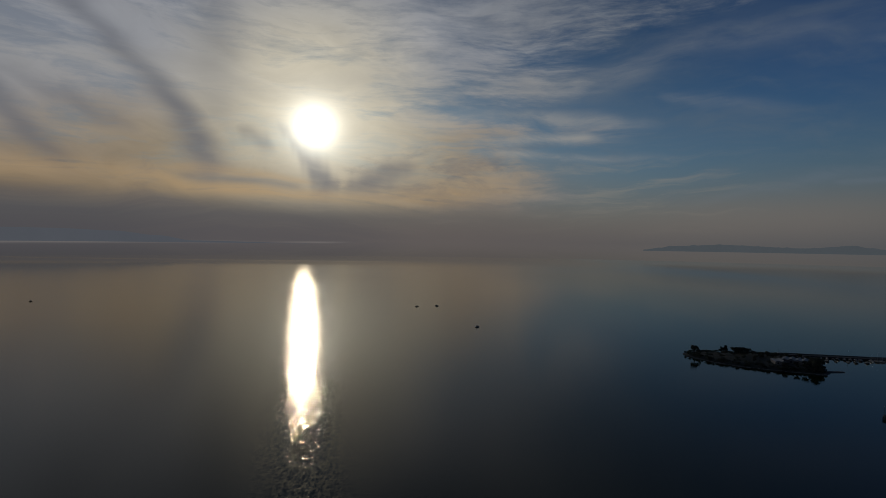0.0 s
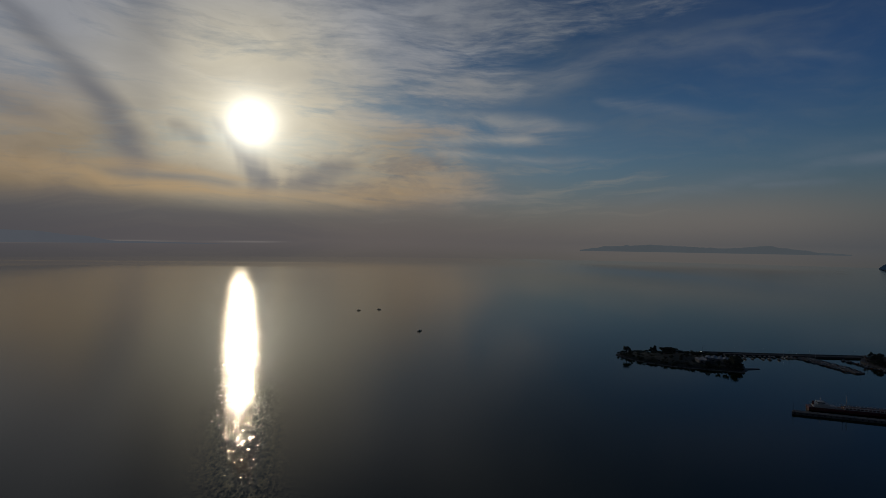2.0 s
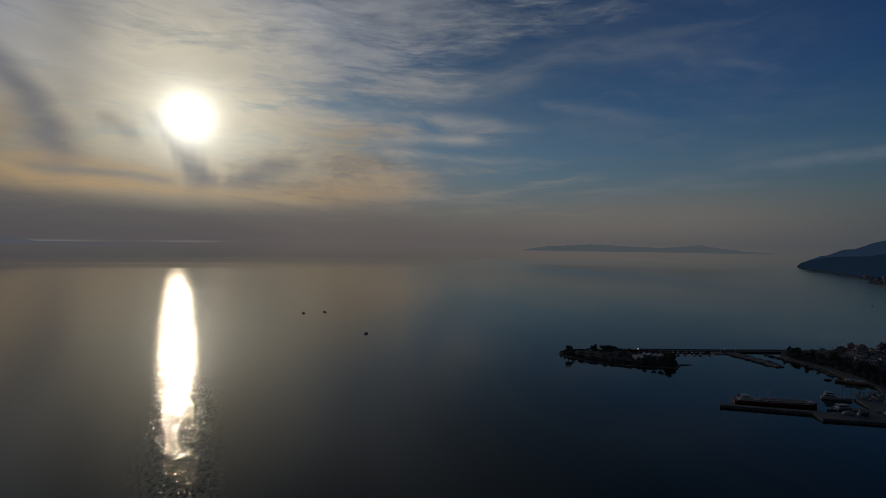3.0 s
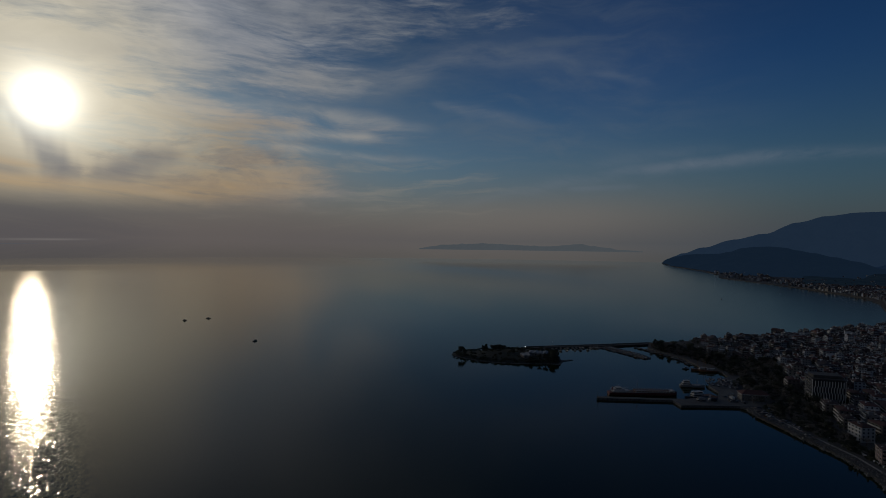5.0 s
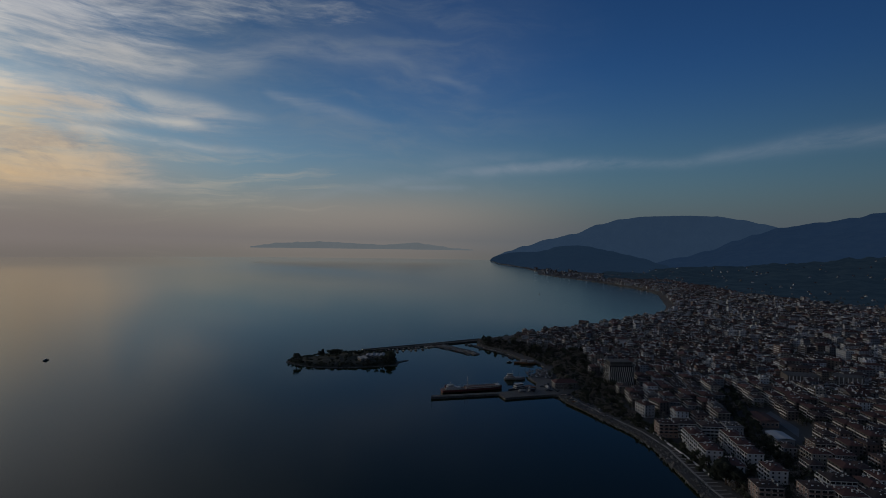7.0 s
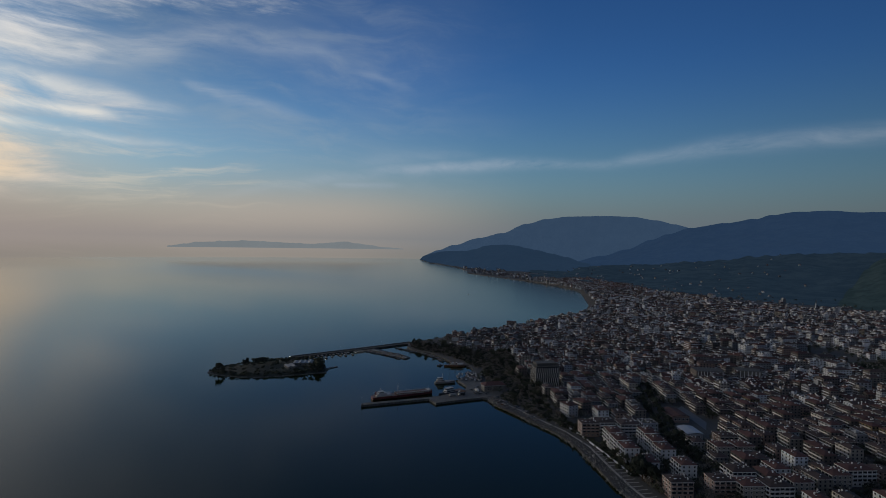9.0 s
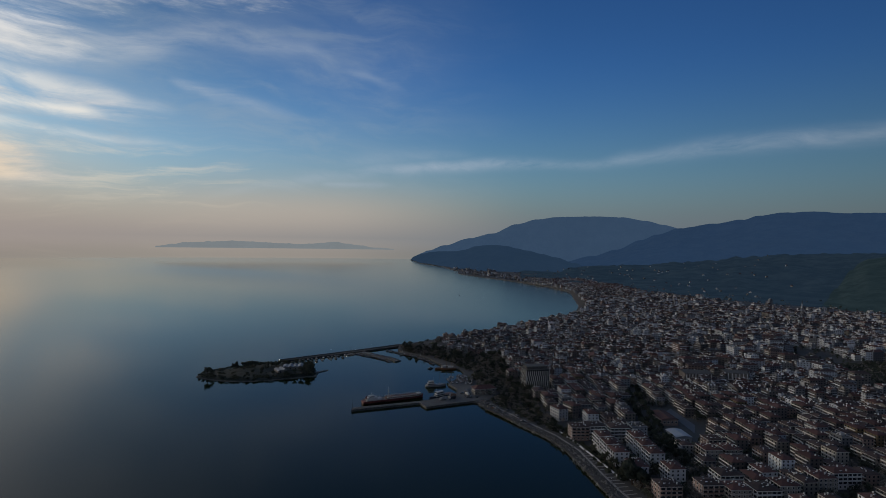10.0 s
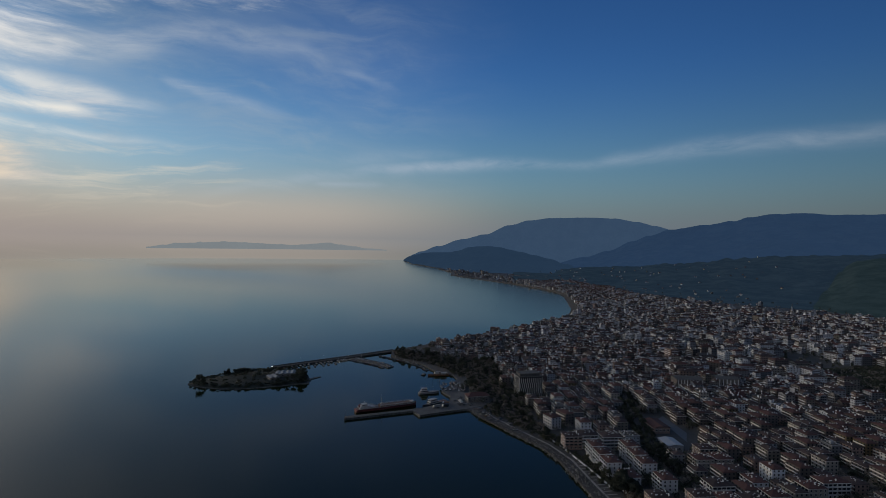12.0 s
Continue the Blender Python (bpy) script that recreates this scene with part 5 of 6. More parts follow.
for x, y, k, z in ((392, 146, 0, 1.5), (397, 150, 1, 1.5), (400, 156, 0, 1.35), (390, 141, 1, 1.4), (395, 143, 0, 1.45), (403, 151, 1, 1.3), (409, 169, 3, 1.1), (416, 180, 2, 1.0), (428, 196, 3, 0.9),
                   (393, 148, 6, 2.0), (399, 154, 6, 1.9), (391, 140, 6, 1.6), (613, 186, 2, 0.8), (606, 176, 3, 0.9), (598, 168, 5, 1.0), (590, 160, 2, 0.8), (582, 153, 3, 0.9), (574, 144, 5, 1.0), (567, 137, 2, 0.8),
                   (538, 205, 3, 0.9), (552, 209, 2, 0.9), (566, 212, 5, 1.0), (522, 190, 2, 1.0), (514, 177, 3, 0.9)):
    plant(k, x, y, z)
TREES = 3
while TREES < 200:  # the park between the shore road and the houses
    x, y = rng.uniform(395, 700), rng.uniform(150, 645)
    if not inside_outline(x, y, PARK) or gap_to(x, y, COAST) < (4 if y > 480 else 16) or (y < 440 and x < 520 and gap_to(x, y, [(500, 352), (524, 434)]) < 14) or math.hypot(x - 507, y - 372) < 18:
        continue
    if any(math.hypot(x - q[0], y - q[1]) < q[2] for q in taken):
        continue
    if gap_to(x, y, [(398, 148), (417, 172), (439, 203), (459, 238), (474, 284), (496, 328), (538, 372), (594, 438), (643, 498)]) < 5:
        continue
    north = x > 600 and y > 560
    plant(rng.choices(range(6), (1, 1, 2, 2, 2, 2) if north else (1, 1, 3, 3, 7, 7))[0], x, y, rng.uniform(0.75, 1.25))
    TREES += 1
for p, q in zip(AVENUE, AVENUE[1:]):
    a, b = Vector(p), Vector(q)
    for k in range(int((b - a).length / 9.0)):
        for side in (-1, 1):
            c, out = a.lerp(b, (k + 0.5) * 9.0 / (b - a).length), (b - a).normalized()
            plant(rng.choice((2, 3, 0, 1)), c.x - out.y * side * rng.uniform(3, 7), c.y + out.x * side * rng.uniform(3, 7), rng.uniform(0.8, 1.2))


def far_trees():
    """Garden and street trees between the houses, and the orchards on the plain, as one mesh of leaf cards."""
    verts, faces, mats = [], [], []
    spots = []
    while len(spots) < 5200:
        a, r = rng.uniform(40, 104), 1.0 / rng.uniform(1 / 2900, 1 / 400)
        x, y = polar(a, r)
        if land_height(x, y) < 6 and inside_outline(x, y, LANDMASS) and gap_to(x, y, COAST) > (7 if r < 1450 and y > 560 else 20) and not inside_outline(x, y, PARK) and not inside_outline(x, y, COURT) and not any(math.hypot(x - q[0], y - q[1]) < q[2] for q in taken):
            spots.append((x, y, r))
    while len(spots) < 5600:  # the wooded field inside the town
        x, y = rng.uniform(820, 1090), rng.uniform(-70, 95)
        if inside_outline(x, y, GREEN) and not inside_outline(x, y, CLEAR):
            spots.append((x, y, math.hypot(x, y)))
    while len(spots) < 8300:  # shrubs under the park trees and on the islet
        x, y = rng.uniform(305, 700), rng.uniform(150, 700)
        if (inside_outline(x, y, PARK) and inside_outline(x, y, LANDMASS) and gap_to(x, y, COAST) > (5 if y > 450 else 14) and math.hypot(x - 507, y - 372) > 20 and x > 395) or (inside_outline(x, y, ISLET) and math.hypot(x - 405, y - 625) > 17 and rng.random() < 0.8):
            spots.append((x, y, 0.0))
    for x, y, r in spots:
        h, w = rng.uniform(4, 8.5), rng.uniform(2.0, 4.0)
        if r == 0.0:
            h, w = (rng.uniform(1.6, 3.8), rng.uniform(1.2, 3.0)) if x > 450 and y < 640 else (rng.uniform(0.9, 2.4), rng.uniform(1.0, 2.6))
        z0 = 2.0 + land_height(x, y)
        m = rng.choice((0, 0, 1, 2, 2)) if r or x > 450 else rng.choice((0, 0, 0, 1))
        for _ in range(46 if r < 900 else 22):
            d = Vector((rng.gauss(0, 1), rng.gauss(0, 1), rng.gauss(0, 1))).normalized() * rng.uniform(0.4, 1.05)
            c = Vector((x + d.x * w, y + d.y * w, z0 + h * 0.62 + d.z * h * 0.36))
            l = rng.uniform(0.5, 1.1) * (1 if r < 900 else 1.5)
            s, t = Vector((rng.uniform(-1, 1), rng.uniform(-1, 1), rng.uniform(-1, 1))).normalized() * l, Vector((rng.uniform(-1, 1), rng.uniform(-1, 1), rng.uniform(-1, 1))).normalized() * l
            n = len(verts)
            verts.extend((c + s, c + t, c - s * 0.8, c - t * 0.7))
            faces.append((n, n + 1, n + 2, n + 3))
            mats.append(m)
        n = len(verts)
        for k in range(3):
            q = Vector((x + math.cos(k * 2.1) * 0.2, y + math.sin(k * 2.1) * 0.2, z0 - 0.3))
            verts.extend((q, q + Vector((0, 0, h * 0.6))))
        for k in range(3):
            i, j = n + 2 * k, n + 2 * ((k + 1) % 3)
            faces.append((i, j, j + 1, i + 1))
            mats.append(3)
    me = bpy.data.meshes.new("garden_trees")
    me.from_pydata(verts, [], faces)
    for m in (LEAF, LEAF_PINE, TWIGS, BARK):
        me.materials.append(m)
    me.polygons.foreach_set("material_index", mats)
    me.update()
    return tagged(new("garden_trees", me), "dark garden and street trees among the houses", "trees", kind="stuff")


far_trees()


# ---- boats ----
def hull_rings(l, w, h, stern=0.75, n=9):
    rings = []
    for k in range(n):
        u = k / (n - 1)
        b = w / 2 * (stern + (1 - stern) * min(1, u * 3)) * (1 - max(0, (u - 0.5) / 0.5) ** 2.2 * 0.97)
        sheer = h * (1 + 0.35 * u * u)
        x = -l / 2 + l * u
        rings.append([(x, -b, sheer), (x, -b * 0.95, h * 0.4), (x, -b * 0.5, -h * 0.35), (x, b * 0.5, -h * 0.35), (x, b * 0.95, h * 0.4), (x, b, sheer)])
    return rings


def small_boat(label, l, w, hull, cabin=True, mast=False, seed=0):
    ob = thing("boat", label, "boat", "small boats moored in the harbour")
    bm = bmesh.new()
    loft(bm, hull_rings(l, w, 0.9))
    part("hull", bm, hull, ob)
    bm = bmesh.new()
    loft(bm, [[(-l * 0.46, -w * 0.34, 0.93), (l * 0.32, -w * 0.30, 1.05), (l * 0.32, w * 0.30, 1.05), (-l * 0.46, w * 0.34, 0.93)], [(-l * 0.46, -w * 0.32, 1.0), (l * 0.3, -w * 0.28, 1.16), (l * 0.3, w * 0.28, 1.16), (-l * 0.46, w * 0.32, 1.0)]])
    part("deck", bm, STEEL_DECK if not cabin else TRIM, ob)
    if cabin:
        bm = bmesh.new()
        loft(bm, [[(-l * 0.2, -w * 0.28, 1.0), (l * 0.2, -w * 0.24, 1.0), (l * 0.2, w * 0.24, 1.0), (-l * 0.2, w * 0.28, 1.0)], [(-l * 0.18, -w * 0.25, 2.3), (l * 0.08, -w * 0.22, 2.3), (l * 0.08, w * 0.22, 2.3), (-l * 0.18, w * 0.25, 2.3)]])
        cab = part("cabin", bm, HULL_WHITE, ob)
        bm = bmesh.new()
        box(bm, -l * 0.15, l * 0.06, -w * 0.275, w * 0.275, 1.6, 2.05)
        part("cabin_glazing", bm, GLASS, cab)
    if mast:
        bm = bmesh.new()
        tube(bm, (l * 0.05, 0, 1), (l * 0.05, 0, 1 + l * 0.95), 0.09, 0.05)
        tube(bm, (l * 0.05, 0, 2.2), (-l * 0.35, 0, 2.4), 0.07, 0.06)
        part("mast", bm, TRIM, ob)
    return ob


laid_up = []
fleet = [small_boat("small white motor boat with a cabin", 7.0, 2.5, HULL_WHITE), small_boat("open white fishing boat", 6.0, 2.2, HULL_WHITE, False), small_boat("blue-hulled fishing boat with a white cabin", 8.5, 3.0, HULL_DARK),
         small_boat("white sailing boat with bare mast", 10, 3.2, HULL_WHITE, True, True), small_boat("brown wooden fishing boat", 7.5, 2.6, HULL_WOOD)]
afloat = set()


def moor(k, x, y, turn, z=0.05):
    m = pose(x, y, z, 0, 0, turn)
    if k in afloat:
        return copy_thing(fleet[k], m)
    fleet[k].matrix_basis = m
    afloat.add(k)
    return fleet[k]


def moor_line(p, q, step, side, kinds=(0, 1, 0, 2, 4, 1, 3)):
    """Boats side by side, bow out from the line p to q, on one side of it."""
    p, q = Vector(p), Vector(q)
    d = (q - p).normalized()
    out = Vector((d.y, -d.x)) * side
    s = step / 2
    while s < (q - p).length:
        c = p + d * s + out * (4.5 + rng.uniform(-0.5, 0.8))
        moor(rng.choice(kinds), c.x, c.y, math.degrees(math.atan2(out.y, out.x)) + rng.uniform(-8, 8))
        s += step * rng.uniform(0.9, 1.5)


moor_line((440, 677), (520, 660), 5.0, 1, (2, 2, 1))
moor_line((450, 661), (518, 647), 9.0, 1, (2, 2, 1))
moor_line((524, 658), (543, 655), 4.2, 1)
moor_line((548, 650), (552, 588), 3.4, 1)
moor_line((552, 586), (548, 568), 3.4, 1)
moor_line((554, 650), (558, 587), 3.4, -1)
moor_line((557, 585), (552, 568), 3.4, -1)
moor_line((598, 636), (600, 606), 4.5, 1)
moor_line((598, 604), (598, 566), 4.2, 1)
moor_line((598, 562), (594, 542), 4.5, 1)
moor_line((593, 538), (583, 515), 4.8, 1)
for k in range(90):  # boats laid up side by side beside the inner basin
    x, y = rng.uniform(512, 552), rng.uniform(404, 446)
    if inside_outline(x, y, [(512, 430), (522, 442), (548, 452), (558, 432), (547, 405), (528, 404)]) and all(math.hypot(x - q[0], y - q[1]) > 3.0 for q in laid_up):
        laid_up.append((x, y))
        moor(rng.choice((0, 1, 0, 2, 4, 1)), x, y, rng.choice((28, 40, 52)) + rng.uniform(-6, 6), 2.25 + 0.35)
for k in range(120):  # small boats drawn up on the stony shore
    x, y = rng.uniform(440, 480), rng.uniform(270, 352)
    if 2.5 < gap_to(x, y, COAST) < 8 and inside_outline(x, y, LANDMASS) and all(math.hypot(x - q[0], y - q[1]) > 3.2 for q in laid_up):
        laid_up.append((x, y))
        moor(rng.choice((1, 1, 4, 0)), x, y, 160 + rng.uniform(-25, 25), 2.5)
for x, y, k, turn in ((-53.8, 1147, 4, 20), (-11.7, 1162, 2, 150), (58.5, 882, 2, 40), (-882, 1148, 4, 0), (1362, 1116, 4, 30)):
    moor(k, x, y, turn)


def coaster():
    """The cargo ship at the pier: stern house to the west, long open hold."""
    l, w = 72.0, 11.0
    ob = thing("cargo_ship", "red-hulled cargo ship with white deckhouse moored at the pier", "ship")
    bm = bmesh.new()
    loft(bm, [[(x, y, z * 1.0) for x, y, z in ring] for ring in hull_rings(l, w, 3.0, 0.85, 13)])
    part("hull", bm, HULL_RED, ob)
    bm = bmesh.new()
    box(bm, -l * 0.47, l * 0.34, -w * 0.44, w * 0.44, 3.02, 3.20)
    part("deck", bm, STEEL_DECK, ob)
    for y in (-w * 0.43, w * 0.41):
        bm = bmesh.new()
        box(bm, -l * 0.13, l * 0.42, y, y + 0.2, 5.3, 5.6)
        box(bm, -l * 0.13, l * 0.42, y + 0.02, y + 0.18, 3.4, 3.7)
        part("hold_side", bm, TRIM, ob, "pale hold coaming")
        post = bmesh.new()
        box(post, -0.3, 0.3, 0, 0.2, 0, 1.65)
        post = to_mesh("frame_post", post, TRIM)
        for k in range(14):
            part("frame_post", post, None, ob, at=pose(-l * 0.13 + 1 + k * 2.9, y, 3.66))
    for k in range(5):
        bm = bmesh.new()
        box(bm, 0, 7.6, -w * 0.36, w * 0.36, 0, 1.3)
        box(bm, 0.2, 7.4, -w * 0.37, w * 0.37, 1.3, 1.45)
        part("hatch_cover", bm, STEEL_DECK, ob, at=pose(-l * 0.12 + k * 8.0, 0, 3.2))
    bm = bmesh.new()
    box(bm, -l * 0.44, -l * 0.20, -w * 0.36, w * 0.36, 3.2, 4.8)
    box(bm, -l * 0.43, -l * 0.27, -w * 0.30, w * 0.30, 4.8, 6.4)
    for y in (-w * 0.43, w * 0.42):
        rail = bmesh.new()
        for z in (3.7, 4.2, 5.9):
            box(rail, -l * 0.46, -l * 0.16, y, y + 0.12, z, z + 0.14)
        for k in range(8):
            box(rail, -l * 0.455 + k * 3.0, -l * 0.455 + k * 3.0 + 0.14, y + 0.01, y + 0.11, 3.1, 5.9)
        part("deck_rail", rail, TRIM, ob)
    house = part("deckhouse", bm, SHIP_WHITE, ob, "white deckhouse")
    bm = bmesh.new()
    box(bm, -l * 0.40, -l * 0.32, -w * 0.26, w * 0.26, 6.4, 7.9)
    box(bm, -l * 0.405, -l * 0.315, -w * 0.28, w * 0.28, 7.9, 8.05)
    part("bridge", bm, SHIP_WHITE, house)
    bm = bmesh.new()
    box(bm, -l * 0.401, -l * 0.319, -w * 0.265, w * 0.265, 7.0, 7.6)
    part("bridge_windows", bm, GLASS, house)
    bm = bmesh.new()
    tube(bm, (-l * 0.44, 0, 4.6), (-l * 0.44, 0, 8.2), 0.9, 0.8, 10)
    part("funnel", bm, HULL_RED, house)
    bm = bmesh.new()
    tube(bm, (-l * 0.08, 0, 3.2), (-l * 0.08, 0, 16), 0.35, 0.18, 8)
    tube(bm, (-l * 0.08, -2.0, 11.5), (-l * 0.08, 2.0, 11.5), 0.12, 0.12)
    tube(bm, (-l * 0.08, 0, 5), (l * 0.06, 0, 7.5), 0.15, 0.1)
    part("mast", bm, SHIP_WHITE, ob)
    bm = bmesh.new()
    tube(bm, (-l * 0.36, 0, 8.0), (-l * 0.36, 0, 11.5), 0.15, 0.08)
    box(bm, -l * 0.36 - 0.1, -l * 0.36 + 0.1, -1.2, 1.2, 10.4, 10.7)
    part("radar_mast", bm, SHIP_WHITE, ob)
    bm = bmesh.new()
    box(bm, l * 0.40, l * 0.46, -w * 0.25, w * 0.25, 3.3, 5.4)
    tube(bm, (l * 0.43, 0, 5.4), (l * 0.43, 0, 9), 0.2, 0.1)
    part("forecastle", bm, SHIP_WHITE, ob)
    return ob


ship_way = math.degrees(math.atan2(412.9 - 442.6, 446.3 - 379.6))
s = coaster()
s.matrix_basis = pose(418, 432.5, 0, 0, 0, ship_way)


def work_boat(label, l, w, hull, aft=True):
    """A small ferry or trawler with a two-tier house."""
    ob = thing("ferry_boat", label, "ship")
    bm = bmesh.new()
    loft(bm, hull_rings(l, w, 2.2, 0.8, 11))
    part("hull", bm, hull, ob)
    bm = bmesh.new()
    box(bm, -l * 0.46, l * 0.3, -w * 0.42, w * 0.42, 2.22, 2.4)
    part("deck", bm, STEEL_DECK, ob)
    x0, x1 = (-l * 0.42, -l * 0.08) if aft else (-l * 0.1, l * 0.25)
    bm = bmesh.new()
    box(bm, x0, x1, -w * 0.36, w * 0.36, 2.4, 4.8)
    house = part("deckhouse", bm, SHIP_WHITE, ob, "white deckhouse")
    bm = bmesh.new()
    box(bm, x0 + 1.5, x1 - 1.0, -w * 0.28, w * 0.28, 4.8, 7.0)
    box(bm, x0 + 1.2, x1 - 0.6, -w * 0.33, w * 0.33, 7.0, 7.15)
    part("bridge", bm, SHIP_WHITE, house)
    bm = bmesh.new()
    box(bm, x0 + 1.46, x1 - 0.96, -w * 0.285, w * 0.285, 5.7, 6.5)
    box(bm, x0 - 0.03, x1 + 0.03, -w * 0.365, w * 0.365, 3.3, 4.1)
    part("house_glazing", bm, GLASS, house)
    bm = bmesh.new()
    tube(bm, (x1 - 1.5, 0, 7), (x1 - 1.5, 0, 12), 0.14, 0.06)
    tube(bm, (l * 0.2, 0, 2.4), (l * 0.2, 0, 9), 0.15, 0.08)
    part("mast", bm, SHIP_WHITE, ob)
    return ob


f = work_boat("white car ferry with low bow", 26, 7.5, HULL_WHITE)
f.matrix_basis = pose(494, 436.5, 0, 0, 0, math.degrees(math.atan2(427.2 - 441.6, 505.8 - 484)))
f = work_boat("dark-hulled trawler with white house", 36, 8, HULL_DARK, False)
f.matrix_basis = pose(465.5, 402.0, 0, 0, 0, math.degrees(math.atan2(395.8 - 400.5, 482.9 - 447.1)) + 180)


def gulet():
    ob = thing("sailing_ship", "two-masted wooden excursion ship at the harbour quay", "ship", "two-masted wooden ships")
    bm = bmesh.new()
    loft(bm, hull_rings(21, 5.6, 1.9, 0.7, 11))
    part("hull", bm, HULL_WOOD, ob)
    bm = bmesh.new()
    box(bm, -9, 5.5, -2.1, 2.1, 2.0, 2.25)
    part("deck", bm, STEEL_DECK, ob)
    bm = bmesh.new()
    box(bm, -6, 0.5, -1.6, 1.6, 2.25, 4.0)
    box(bm, -8, 1.0, -2.3, 2.3, 4.6, 4.75)
    for x in (-7.5, 0.5):
        for y in (-2, 2):
            tube(bm, (x, y, 2.2), (x, y, 4.6), 0.06, 0.06, 4)
    part("deckhouse", bm, SHIP_WHITE, ob)
    for x, h in ((3.0, 17), (-4.5, 14.5)):
        bm = bmesh.new()
        tube(bm, (x, 0, 2), (x, 0, h), 0.2, 0.08)
        tube(bm, (x, 0, 4.9), (x - 5, 0, 5.3), 0.1, 0.08)
        part("mast", bm, HULL_WOOD, ob)
    bm = bmesh.new()
    tube(bm, (9.5, 0, 2.4), (14.5, 0, 3.8), 0.14, 0.06)
    part("bowsprit", bm, HULL_WOOD, ob)
    return ob


g = gulet()
g.matrix_basis = pose(566, 490, 0, 0, 0, 150)
copy_thing(g, pose(571, 482, 0, 0, 0, 148))
moor(2, 556, 503, 160)


# ---- fenders on the pier, trucks and stacks on its apron ----
def fender_mesh():
    bm = bmesh.new()
    n, m, R, t = 10, 5, 0.55, 0.2
    rings = [[bm.verts.new(((R + t * math.cos(b)) * math.cos(a), t * math.sin(b), (R + t * math.cos(b)) * math.sin(a))) for b in [math.tau * j / m for j in range(m)]] for a in [math.tau * i / n for i in range(n)]]
    for i in range(n):
        for j in range(m):
            bm.faces.new((rings[i][j], rings[(i + 1) % n][j], rings[(i + 1) % n][(j + 1) % m], rings[i][(j + 1) % m]))
    return to_mesh("tyre_fender", bm, (RUBBER,))


FENDER = fender_mesh()
PIER_EDGES = (((359, 434), (427, 400)), ((421, 384), (437, 378)), ((437, 378), (472, 362)), ((364, 439), (430, 405)))
for p, q in PIER_EDGES:
    p, q = Vector(p), Vector(q)
    side = (q - p).normalized()
    for k in range(int((q - p).length / 4.5)):
        c = p + side * (k + 0.5) * 4.5
        out = Vector((side.y, -side.x)) * (0.22 if (p.y, p.x) != (439, 364) else -0.22)
        part("tyre_fender", FENDER, None, ferry_pier, at=pose(c.x + out.x, c.y + out.y, 1.3, 0, 0, math.degrees(math.atan2(side.y, side.x))))


def bollard():
    ob = thing("bollard", "dark iron mooring bollard on the stone pier", "bollard", "bollards along the pier")
    bm = bmesh.new()
    tube(bm, (0, 0, -0.1), (0, 0, 0.7), 0.28, 0.22, 8)
    part("post", bm, DARK, ob)
    bm = bmesh.new()
    tube(bm, (0, 0, 0.7), (0, 0, 0.9), 0.42, 0.36, 8)
    part("head", bm, DARK, ob)
    return ob


b0 = bollard()
for k in range(9):
    c = Vector((361, 433.6)).lerp(Vector((425, 402)), k / 8)
    m = pose(c.x + 0.6, c.y + 1.0, 2.3)
    if k:
        copy_thing(b0, m)
    else:
        b0.matrix_basis = m


def truck(label, load):
    ob = thing("truck", label, "truck", "trucks on the pier apron")
    bm = bmesh.new()
    box(bm, -4.2, 3.6, -1.1, 1.1, 0.75, 1.05)
    part("chassis", bm, DARK, ob)
    bm = bmesh.new()
    loft(bm, [[(1.9, -1.15, 1.05), (3.9, -1.15, 1.05), (3.9, 1.15, 1.05), (1.9, 1.15, 1.05)], [(1.9, -1.15, 2.0), (3.9, -1.15, 2.0), (3.9, 1.15, 2.0), (1.9, 1.15, 2.0)], [(2.0, -1.05, 2.9), (3.4, -1.05, 2.9), (3.4, 1.05, 2.9), (2.0, 1.05, 2.9)]])
    cab = part("cab", bm, SHIP_WHITE, ob)
    bm = bmesh.new()
    loft(bm, [[(3.92, -0.95, 2.02), (3.95, -0.95, 2.02), (3.95, 0.95, 2.02), (3.92, 0.95, 2.02)], [(3.5, -0.9, 2.8), (3.53, -0.9, 2.8), (3.53, 0.9, 2.8), (3.5, 0.9, 2.8)]])
    part("windscreen", bm, GLASS, cab)
    bm = bmesh.new()
    box(bm, -4.3, 1.6, -1.2, 1.2, 1.06, 3.3)
    part("load_box", bm, load, ob)
    for x in (-3.2, -1.9, 2.8):
        for y in (-1.15, 0.85):
            bm = bmesh.new()
            tube(bm, (x, y, 0.5), (x, y + 0.3, 0.5), 0.5, 0.5, 12)
            part("wheel", bm, RUBBER, ob)
    return ob


for label, load, x, y, turn in (("white truck with a grey box body on the quay", OLD_SHEET, 452, 388, 152), ("white truck with a dark box body on the quay", HULL_DARK, 462, 383, 160),
                                ("white truck with a brown box body on the quay", STEEL_DECK, 470, 389, 120), ("white truck with a pale box body on the quay", SHIP_WHITE, 486, 380, 60)):
    truck(label, load).matrix_basis = pose(x, y, 2.3, 0, 0, turn)


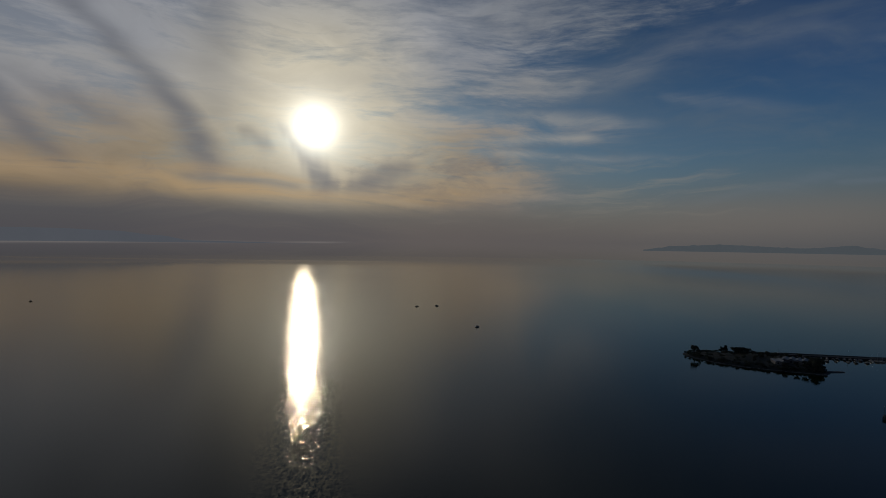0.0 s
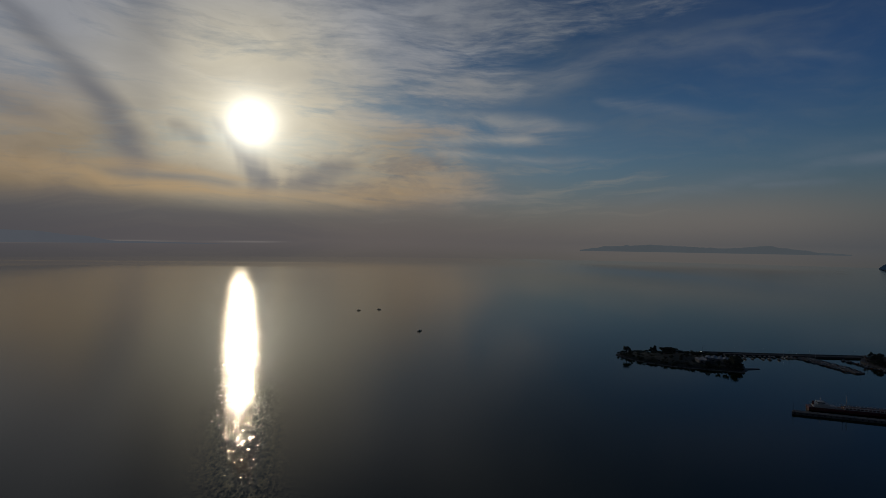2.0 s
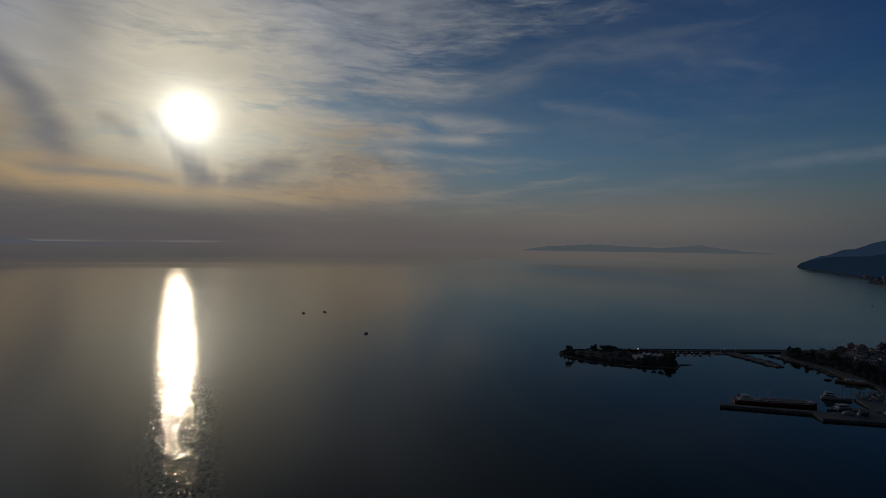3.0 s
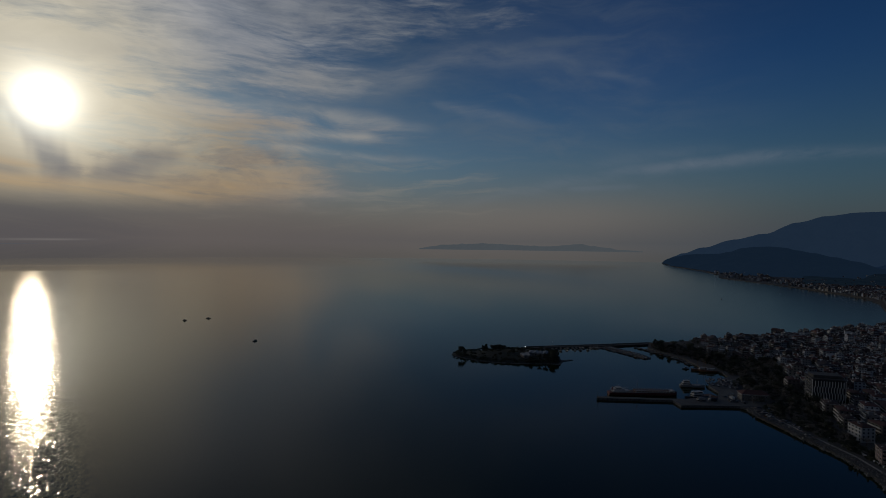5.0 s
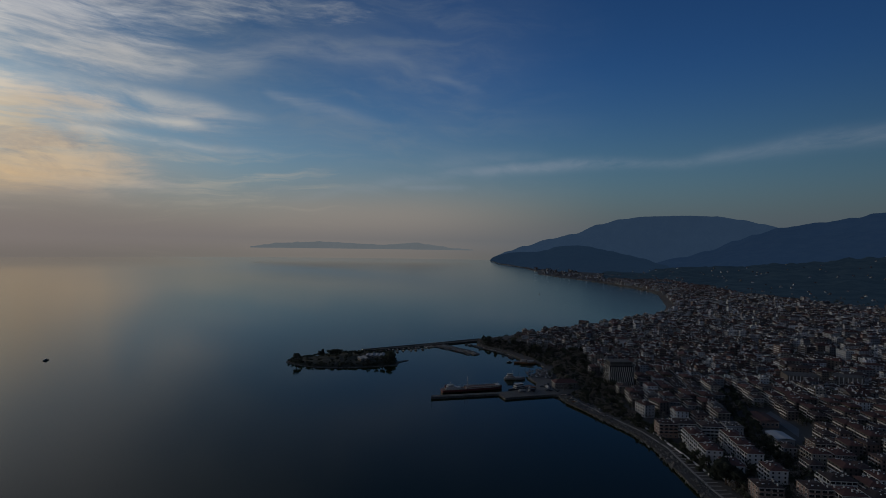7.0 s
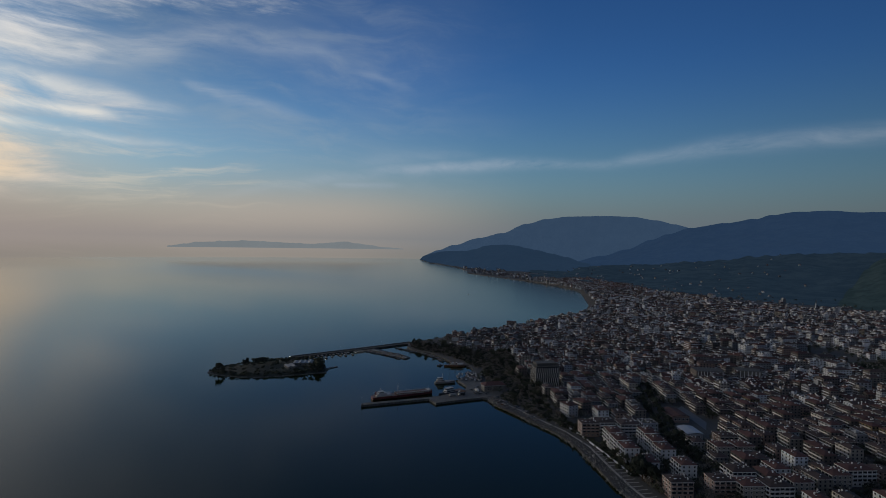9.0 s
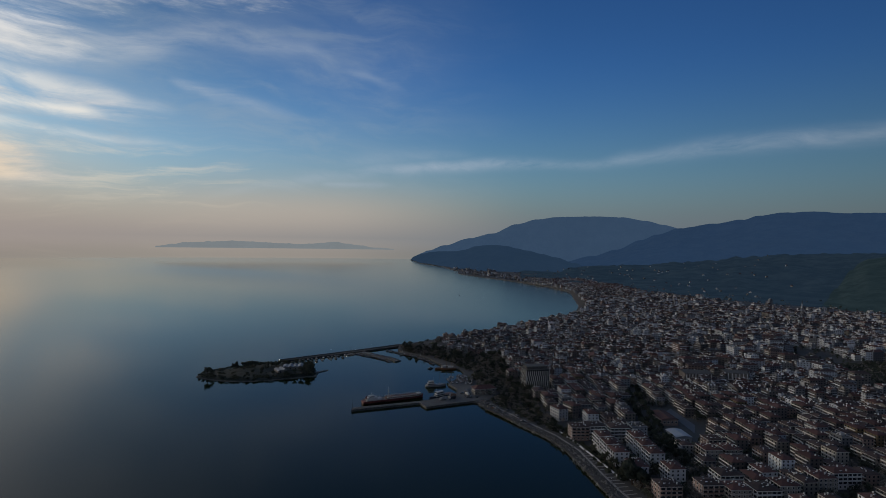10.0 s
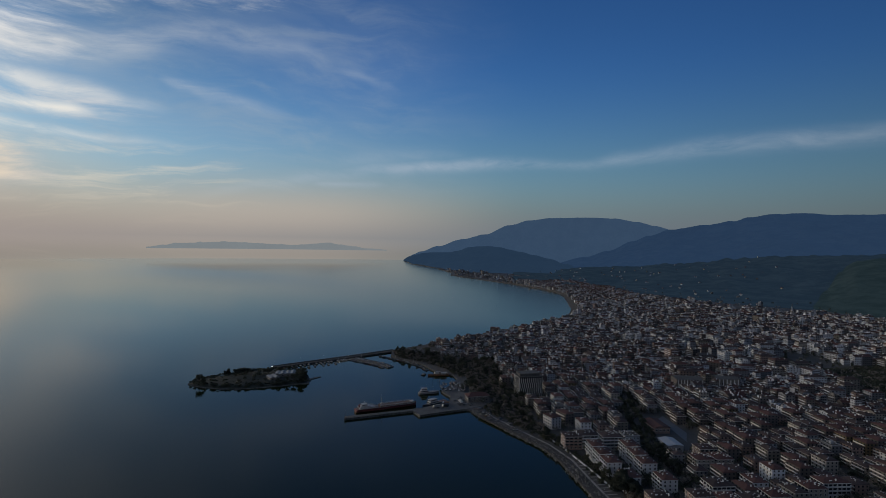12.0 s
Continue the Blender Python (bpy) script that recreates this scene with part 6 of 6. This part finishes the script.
# ---- parked cars ----
def car():
    ob = thing("car", "parked car on the shore", "car", "parked cars along the shore")
    bm = bmesh.new()
    loft(bm, [[(x, y, z) for x, y in ((-2.1, -0.85), (2.1, -0.8), (2.1, 0.8), (-2.1, 0.85))] for z in (0.3, 0.9)])
    part("body", bm, CAR, ob)
    bm = bmesh.new()
    loft(bm, [[(-1.7, -0.78, 0.9), (1.1, -0.75, 0.9), (1.1, 0.75, 0.9), (-1.7, 0.78, 0.9)], [(-1.3, -0.62, 1.42), (0.4, -0.6, 1.42), (0.4, 0.6, 1.42), (-1.3, 0.62, 1.42)]])
    part("glasshouse", bm, GLASS, ob)
    bm = bmesh.new()
    box(bm, -1.25, 0.35, -0.58, 0.58, 1.42, 1.47)
    part("car_roof", bm, CAR, ob)
    for x in (-1.3, 1.3):
        for y in (-0.85, 0.65):
            bm = bmesh.new()
            tube(bm, (x, y, 0.32), (x, y + 0.2, 0.32), 0.32, 0.32, 10)
            part("wheel", bm, RUBBER, ob)
    return ob


c0, parked = car(), 0
while parked < 46:
    x, y = rng.uniform(452, 520), rng.uniform(296, 392)
    on_quay = inside_outline(x, y, [(474, 372), (500, 358), (520, 384), (520, 400), (500, 396), (482, 388)]) and math.hypot(x - 507, y - 372) > 17
    on_shore = 9 < gap_to(x, y, COAST) < 20 and y < 352 and inside_outline(x, y, LANDMASS)
    if on_quay or on_shore:
        m = pose(x, y, 2.31 if on_quay else 2.08, 0, 0, 62 + rng.choice((0, 90, 180)) + rng.uniform(-6, 6))
        if parked:
            copy_thing(c0, m)
        else:
            c0.matrix_basis = m
        parked += 1


def shore_rocks():
    """Boulders of the sea wall along the shore and round the islet, in one mesh."""
    verts, faces = [], []
    line = [Vector(p) for p in SHORE[2:12]]
    lines = [(line, 2.2, 2.0), (inland(4.0, 2, 12), 5.0, 2.9), ([Vector(p) for p in ISLET + ISLET[:1]], 1.6, 0.4), ([Vector((431, 690)), Vector((545, 667)), Vector((640, 651)), Vector((729, 641)), Vector((822, 629)), Vector((961, 630))], 2.4, 0.8)]
    for pts, width, z in lines:
        for p, q in zip(pts, pts[1:]):
            for _ in range(int((q - p).length * 3.2)):
                c = p.lerp(q, rng.random())
                x, y, r = c.x + rng.gauss(0, width * 0.5), c.y + rng.gauss(0, width * 0.5), rng.uniform(0.35, 1.0) if rng.random() < 0.8 else rng.uniform(1.0, 1.7)
                n = len(verts)
                for dx_, dy_, dz_ in ((1, 0, 0), (0, 1, 0), (-1, 0, 0), (0, -1, 0), (0, 0, 0.8), (0, 0, -0.8)):
                    k = r * rng.uniform(0.7, 1.2)
                    verts.append((x + dx_ * k, y + dy_ * k, rng.uniform(0, z) + dz_ * k))
                for a, b in ((0, 1), (1, 2), (2, 3), (3, 0)):
                    faces.extend(((n + a, n + b, n + 4), (n + b, n + a, n + 5)))
    ob = mesh_object("shore_rocks", verts, faces, ROCK)
    return tagged(ob, "grey boulders of the sea wall", "rocks", kind="stuff")


shore_rocks()


# ---- lamps on the promenade and the quay ----
def street_lamp():
    ob = thing("street_lamp", "tall grey street lamp on the shore", "lamp", "street lamps along the shore")
    bm = bmesh.new()
    tube(bm, (0, 0, -0.2), (0, 0, 8), 0.12, 0.07, 8)
    tube(bm, (0, 0, 7.9), (1.4, 0, 8.4), 0.05, 0.04)
    part("pole", bm, DARK, ob)
    bm = bmesh.new()
    box(bm, 1.2, 1.9, -0.15, 0.15, 8.33, 8.47)
    part("lamp_head", bm, TRIM, ob)
    return ob


lamp0 = street_lamp()
lamp0.matrix_basis = pose(525, 372, 2.0)
for x, y in ((376, 156), (392, 175), (410, 194), (425, 214), (437, 236), (445, 260), (452, 285), (362, 436), (395, 420), (428, 402), (455, 388), (480, 390), (431, 684), (470, 672), (505, 665), (540, 660), (580, 655), (620, 645)):
    copy_thing(lamp0, pose(x, y, 2.0, 0, 0, rng.uniform(0, 360)))


def harbour_lamp(label, r, x, y, z):
    """A lit globe in a ring on a short post."""
    ob = thing("harbour_lamp", label, "lamp", "lit lamps of the harbour")
    bm = bmesh.new()
    tube(bm, (0, 0, -z), (0, 0, 2.0), 0.10, 0.07, 8)
    tube(bm, (0, 0, 1.94), (0, 0, 2.06), r * 0.5, r * 0.5, 8)
    part("post", bm, DARK, ob)
    bm = bmesh.new()
    bmesh.ops.create_icosphere(bm, subdivisions=2, radius=r, matrix=Matrix.Translation((0, 0, 2.0 + r)))
    part("globe", bm, LAMPLIGHT, ob, "glowing white globe")
    ob.matrix_basis = pose(x, y, z)


harbour_lamp("lit white globe lamp at the islet's gate", 0.55, 426, 679, 2.0)
harbour_lamp("small lit lamp beside the moored boats", 0.28, 516, 640, 0.3)
harbour_lamp("small lit lamp on the causeway", 0.3, 552, 662, 2.0)
